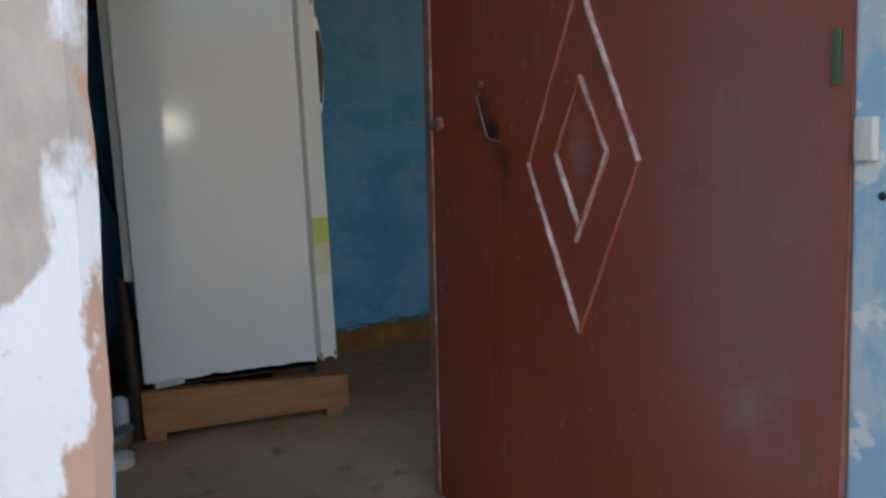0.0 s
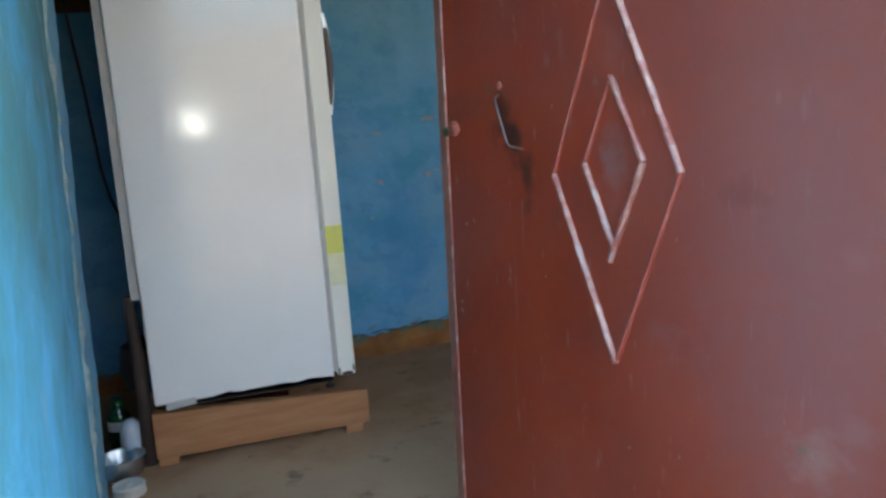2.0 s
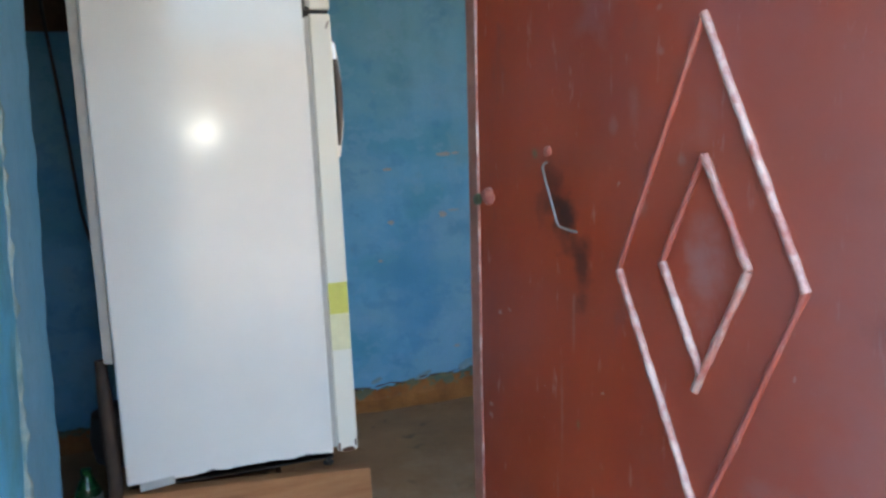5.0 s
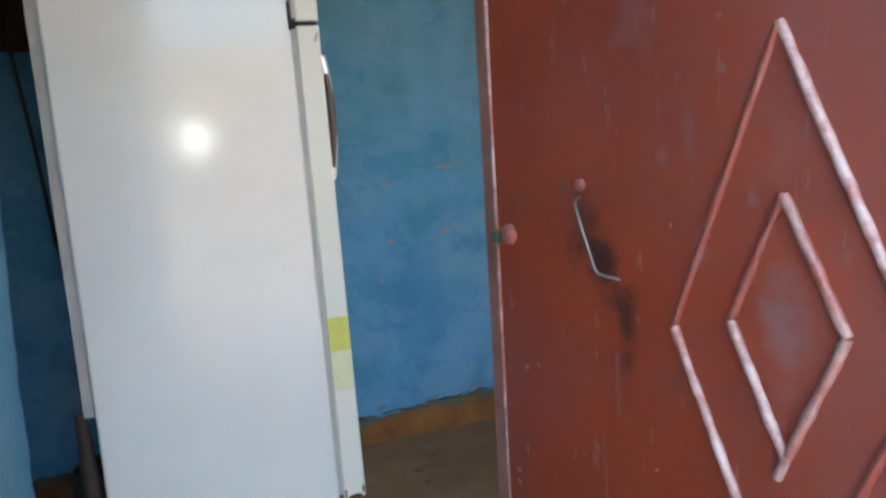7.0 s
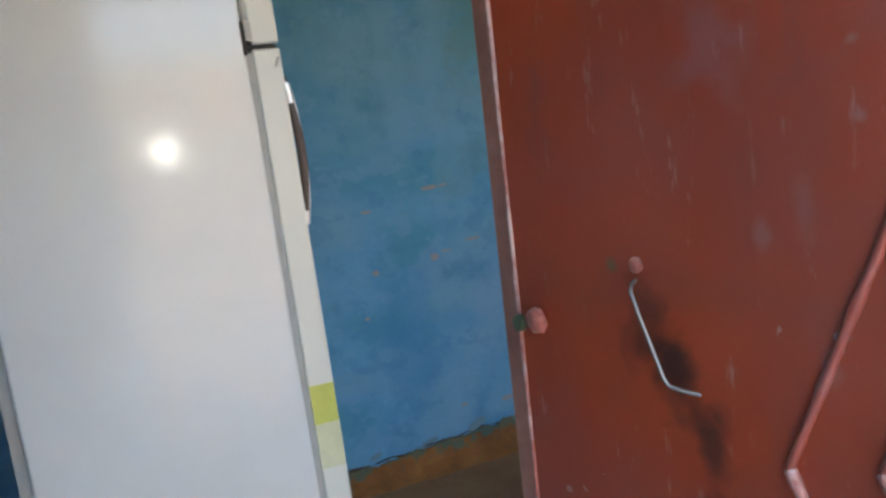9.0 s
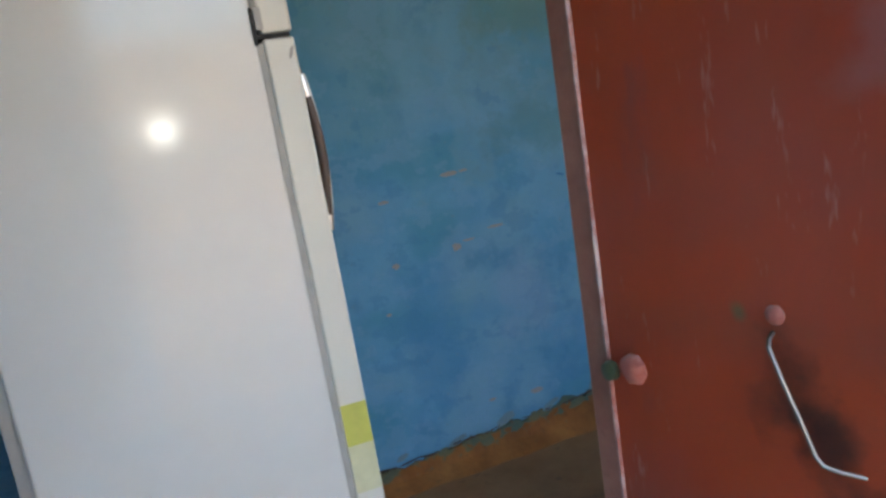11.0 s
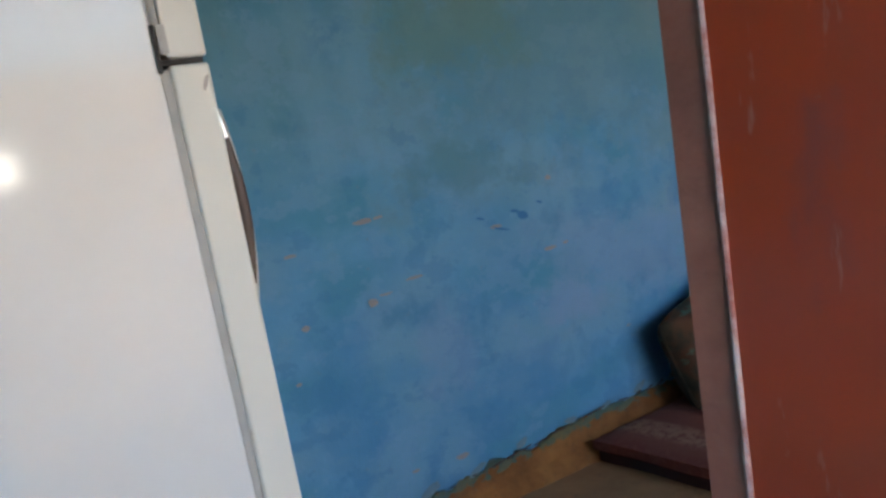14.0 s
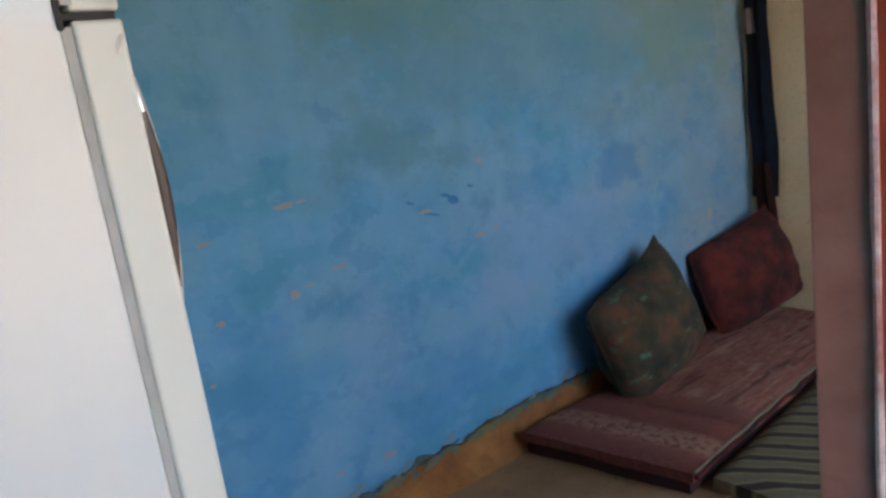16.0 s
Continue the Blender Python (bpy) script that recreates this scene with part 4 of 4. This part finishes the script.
def cushion(name, label, at, w, h, t, material, seed, ear=0.0):
    """A sagging square cushion standing on its edge; ear: how far one upper corner is pulled up."""
    bm = bmesh.new()
    nx = 22
    faces = []
    grid = {}
    for s in (-1, 1):
        for j in range(nx + 1):
            for i in range(nx + 1):
                u, v = i / nx * 2 - 1, j / nx * 2 - 1
                rim = abs(u) == 1 or abs(v) == 1
                if rim and s == 1:
                    grid[s, i, j] = grid[-1, i, j]
                    continue
                full = (max(0, 1 - u * u) * max(0, 1 - v * v)) ** 0.55
                pinch = 1 - 0.10 * (1 - abs(u) ** 2) * (abs(v) ** 3)
                pinch2 = 1 - 0.10 * (1 - abs(v) ** 2) * (abs(u) ** 3)
                round_off = 1 - 0.15 * u * u * v * v
                crease = 0.016 * noise.noise((u * 2.5 + seed, v * 2.5, s)) + 0.006 * noise.noise((u * 6 + seed, v * 6, s))
                grid[s, i, j] = bm.verts.new((u * w / 2 * pinch2 * round_off, s * (full * t / 2 + crease * (0 if rim else 1)), h / 2 + v * h / 2 * pinch * round_off + ear * max(0.0, (u + v) / 2 - 0.4) ** 2 / 0.36))
        for j in range(nx):
            for i in range(nx):
                bm.faces.new((grid[s, i, j], grid[s, i + 1, j], grid[s, i + 1, j + 1], grid[s, i, j + 1]))
    th = thing(name, label, "cushion", at, "cushions by the wall")
    part("cover", bm, material, th)
    rim = [(u * w / 2 * (1 - 0.10 * (1 - v * v)) * (1 - 0.15 * u * u * v * v), 0, h / 2 + v * h / 2 * (1 - 0.10 * (1 - u * u)) * (1 - 0.15 * u * u * v * v) + ear * max(0.0, (u + v) / 2 - 0.4) ** 2 / 0.36)
           for u, v in [(k / 10 - 1, -1) for k in range(20)] + [(1, k / 10 - 1) for k in range(20)] + [(1 - k / 10, 1) for k in range(20)] + [(-1, 1 - k / 10) for k in range(21)]]
    part("seam", bm_tube(rim, 0.004, 6), material, th)
    return th


cushion("cushion", "dark green and brown patterned cushion leaning on the blue wall", pose(1.975, 3.735, 0.088, -12, -13, 3), 0.58, 0.47, 0.30, GREEN_CLOTH, 1.0, 0.075)
cushion("cushion", "dark red cushion lying on the quilt beside the wall", pose(2.725, 3.755, 0.105, -16, -9, -10), 0.62, 0.45, 0.22, RED_CLOTH, 5.0, 0.05)

clothes = thing("hanging_clothes", "dark navy clothes hanging in the corner of the room", "clothes", pose(2.945, 3.852, 0))


def bm_drape(w, z0, z1, seed):
    bm = bmesh.new()
    rows = []
    for j in range(31):
        z = z0 + (z1 - z0) * j / 30
        rows.append([bm.verts.new((0.007 * math.sin(k * 0.55 + seed) + 0.015 * noise.noise((k * 0.15, z * 2.5, seed)), (k / 20 - 0.5) * w * (0.75 + 0.25 * (1 - j / 30)) + 0.02 * noise.noise((1, z * 3, seed)), z)) for k in range(21)])
    for a, b in zip(rows, rows[1:]):
        for k in range(20):
            bm.faces.new((a[k], a[k + 1], b[k + 1], b[k]))
    bmesh.ops.solidify(bm, geom=list(bm.faces), thickness=0.012)
    return bm


brown_cloth = thing("hanging_cloth", "dark brown cloth hanging high on the recess wall", "cloth", pose(-0.80, 3.905, 0, 0, 0, 90))
part("cloth", bm_drape(0.50, 1.55, 2.20, 7.0), surface("dark brown cloth", (0.06, 0.035, 0.02), (0.11, 0.065, 0.04), 6, 0.95, 0.4), brown_cloth)
part("peg", bm_tube([(0.06, 0, 2.20), (-0.03, 0, 2.21)], 0.008, 8), WOOD_DARK, brown_cloth)
part("garment", bm_drape(0.13, 0.62, 1.62, 1.0), NAVY, clothes)
part("skirt_hem", bm_drape(0.10, 0.40, 0.78, 2.0), surface("dark red cloth", (0.018, 0.006, 0.006), (0.06, 0.014, 0.012), 5, 0.95, 0.4), clothes, "dark red cloth below").location = (-0.014, 0.0, 0)
part("scarf", bm_drape(0.055, 1.36, 1.47, 4.0), PALE_CLOTH, clothes, "pale cloth over the dark clothes").location = (-0.03, 0.02, 0)
part("peg", bm_tube([(0.06, 0, 1.63), (-0.02, 0, 1.64)], 0.008, 8), WOOD_DARK, clothes)

part("hinge", bm_box(0.012, 0.026, 0.002, 0.006, 0.955, 1.03, 0.002), plain("green residue", (0.05, 0.085, 0.04), 0.6), door, "hinge plate with green paint")

# lumpy bead of plaster down the blue entry wall
BEAD = surface("chipped old plaster", (0.08, 0.24, 0.29), (0.34, 0.42, 0.40), 22, 0.95, 0.6, 45)
ridge = [(-0.522 - 0.1243 * (0.017 + 0.993 * d) - 0.001 + 0.03 * (z - 0.85), 1.03 + 0.993 * d, z) for z, d in [(k * 0.02, 1.25 + 0.05 * noise.noise((k * 0.07, 0, 0))) for k in range(112)]]
bm = rough_up(bm_tube(ridge, [0.006 + 0.018 * abs(noise.noise((k * 0.55, 3, 0))) for k in range(112)], 9), 0.008, 40)
part("plaster_bead", bm, BEAD, bpy.data.objects["wall_left"], "chipped lumpy bead of old plaster")

# dark cracks where the blue coat breaks off above the skirting
for k in range(22):
    x = -0.05 + k * 0.085 + random.uniform(-0.04, 0.04)
    z = 0.083 + 0.085 * max(0.0, min(1.0, (x - 0.2) / 1.2)) + random.uniform(-0.004, 0.006)
    ob = part("crack", bm_blot(random.uniform(0.012, 0.045), random.uniform(0.0015, 0.004), k * 2.3), GREASE, bpy.data.objects["wall_back"])
    ob.location, ob.rotation_euler = (x, WALL_Y - 0.017, z), (0, random.uniform(-0.4, 0.1), 0)

# flakes of dirty paint over the skirting, and scuffed paint just above it
FLAKE = surface("dirty olive paint flakes", (0.07, 0.11, 0.08), (0.17, 0.15, 0.09), 16, 0.9, 0.4, 60)
SCUFF = surface("scuffed blue grey paint", (0.10, 0.22, 0.30), (0.20, 0.30, 0.33), 12, 0.9, 0.4, 60)
for k in range(20):
    x = 0.0 + k * 0.095 + random.uniform(-0.03, 0.03)
    edge = 0.075 + 0.085 * max(0.0, min(1.0, (x - 0.2) / 1.2))
    up = k % 2
    z = edge + (random.uniform(0.012, 0.034) if up else random.uniform(-0.024, 0.004))
    ob = part("paint_scuff" if up else "paint_flake", bm_blot(random.uniform(0.022, 0.050), random.uniform(0.008, 0.018), k * 1.9), SCUFF if up else FLAKE, bpy.data.objects["wall_back" if up else "baseboard"])
    ob.location, ob.rotation_euler = (x, WALL_Y - (0.0095 if up else 0.0185), z), (0, random.uniform(-0.5, 0.1), 0)

# chips in the blue paint
CHIP = surface("bare mud chip", (0.25, 0.27, 0.29), (0.36, 0.33, 0.31), 40, 0.95, 0.3)
chips = [(0.600, 1.053, 0.034, 0.008), (0.650, 1.056, 0.016, 0.005), (0.583, 0.800, 0.016, 0.015), (0.63, 0.815, 0.022, 0.004), (0.74, 0.842, 0.030, 0.005),
         (1.323, 1.062, 0.013, 0.008), (1.286, 0.814, 0.030, 0.007), (1.076, 0.937, 0.022, 0.007), (0.798, 0.206, 0.024, 0.012), (0.62, 0.22, 0.014, 0.006),
         (1.60, 0.44, 0.008, 0.005), (0.30, 0.62, 0.010, 0.005), (0.355, 0.78, 0.014, 0.010), (0.352, 1.00, 0.020, 0.006), (1.36, 0.82, 0.012, 0.005), (2.62, 0.60, 0.020, 0.03)]
for k, (x, z, rx, rz) in enumerate(chips):
    ob = part("paint_chip", bm_blot(rx, rz, k * 3.7), CHIP, bpy.data.objects["wall_back"])
    ob.location = (x, WALL_Y - 0.0085, z)
DEEP = surface("deep blue paint", (0.035, 0.17, 0.38), (0.05, 0.22, 0.44), 30, 0.9, 0.3)
for k, (x, z, rx, rz) in enumerate([(1.165, 0.972, 0.020, 0.006), (1.195, 0.952, 0.026, 0.013), (1.095, 0.925, 0.035, 0.004), (1.27, 0.985, 0.012, 0.005), (1.02, 0.975, 0.018, 0.004)]):
    ob = part("paint_patch", bm_blot(rx, rz, k * 5.1 + 0.7), DEEP, bpy.data.objects["wall_back"], "small patch of deeper blue paint")
    ob.location, ob.rotation_euler = (x, WALL_Y - 0.0085, z), (0, 0.3, 0)
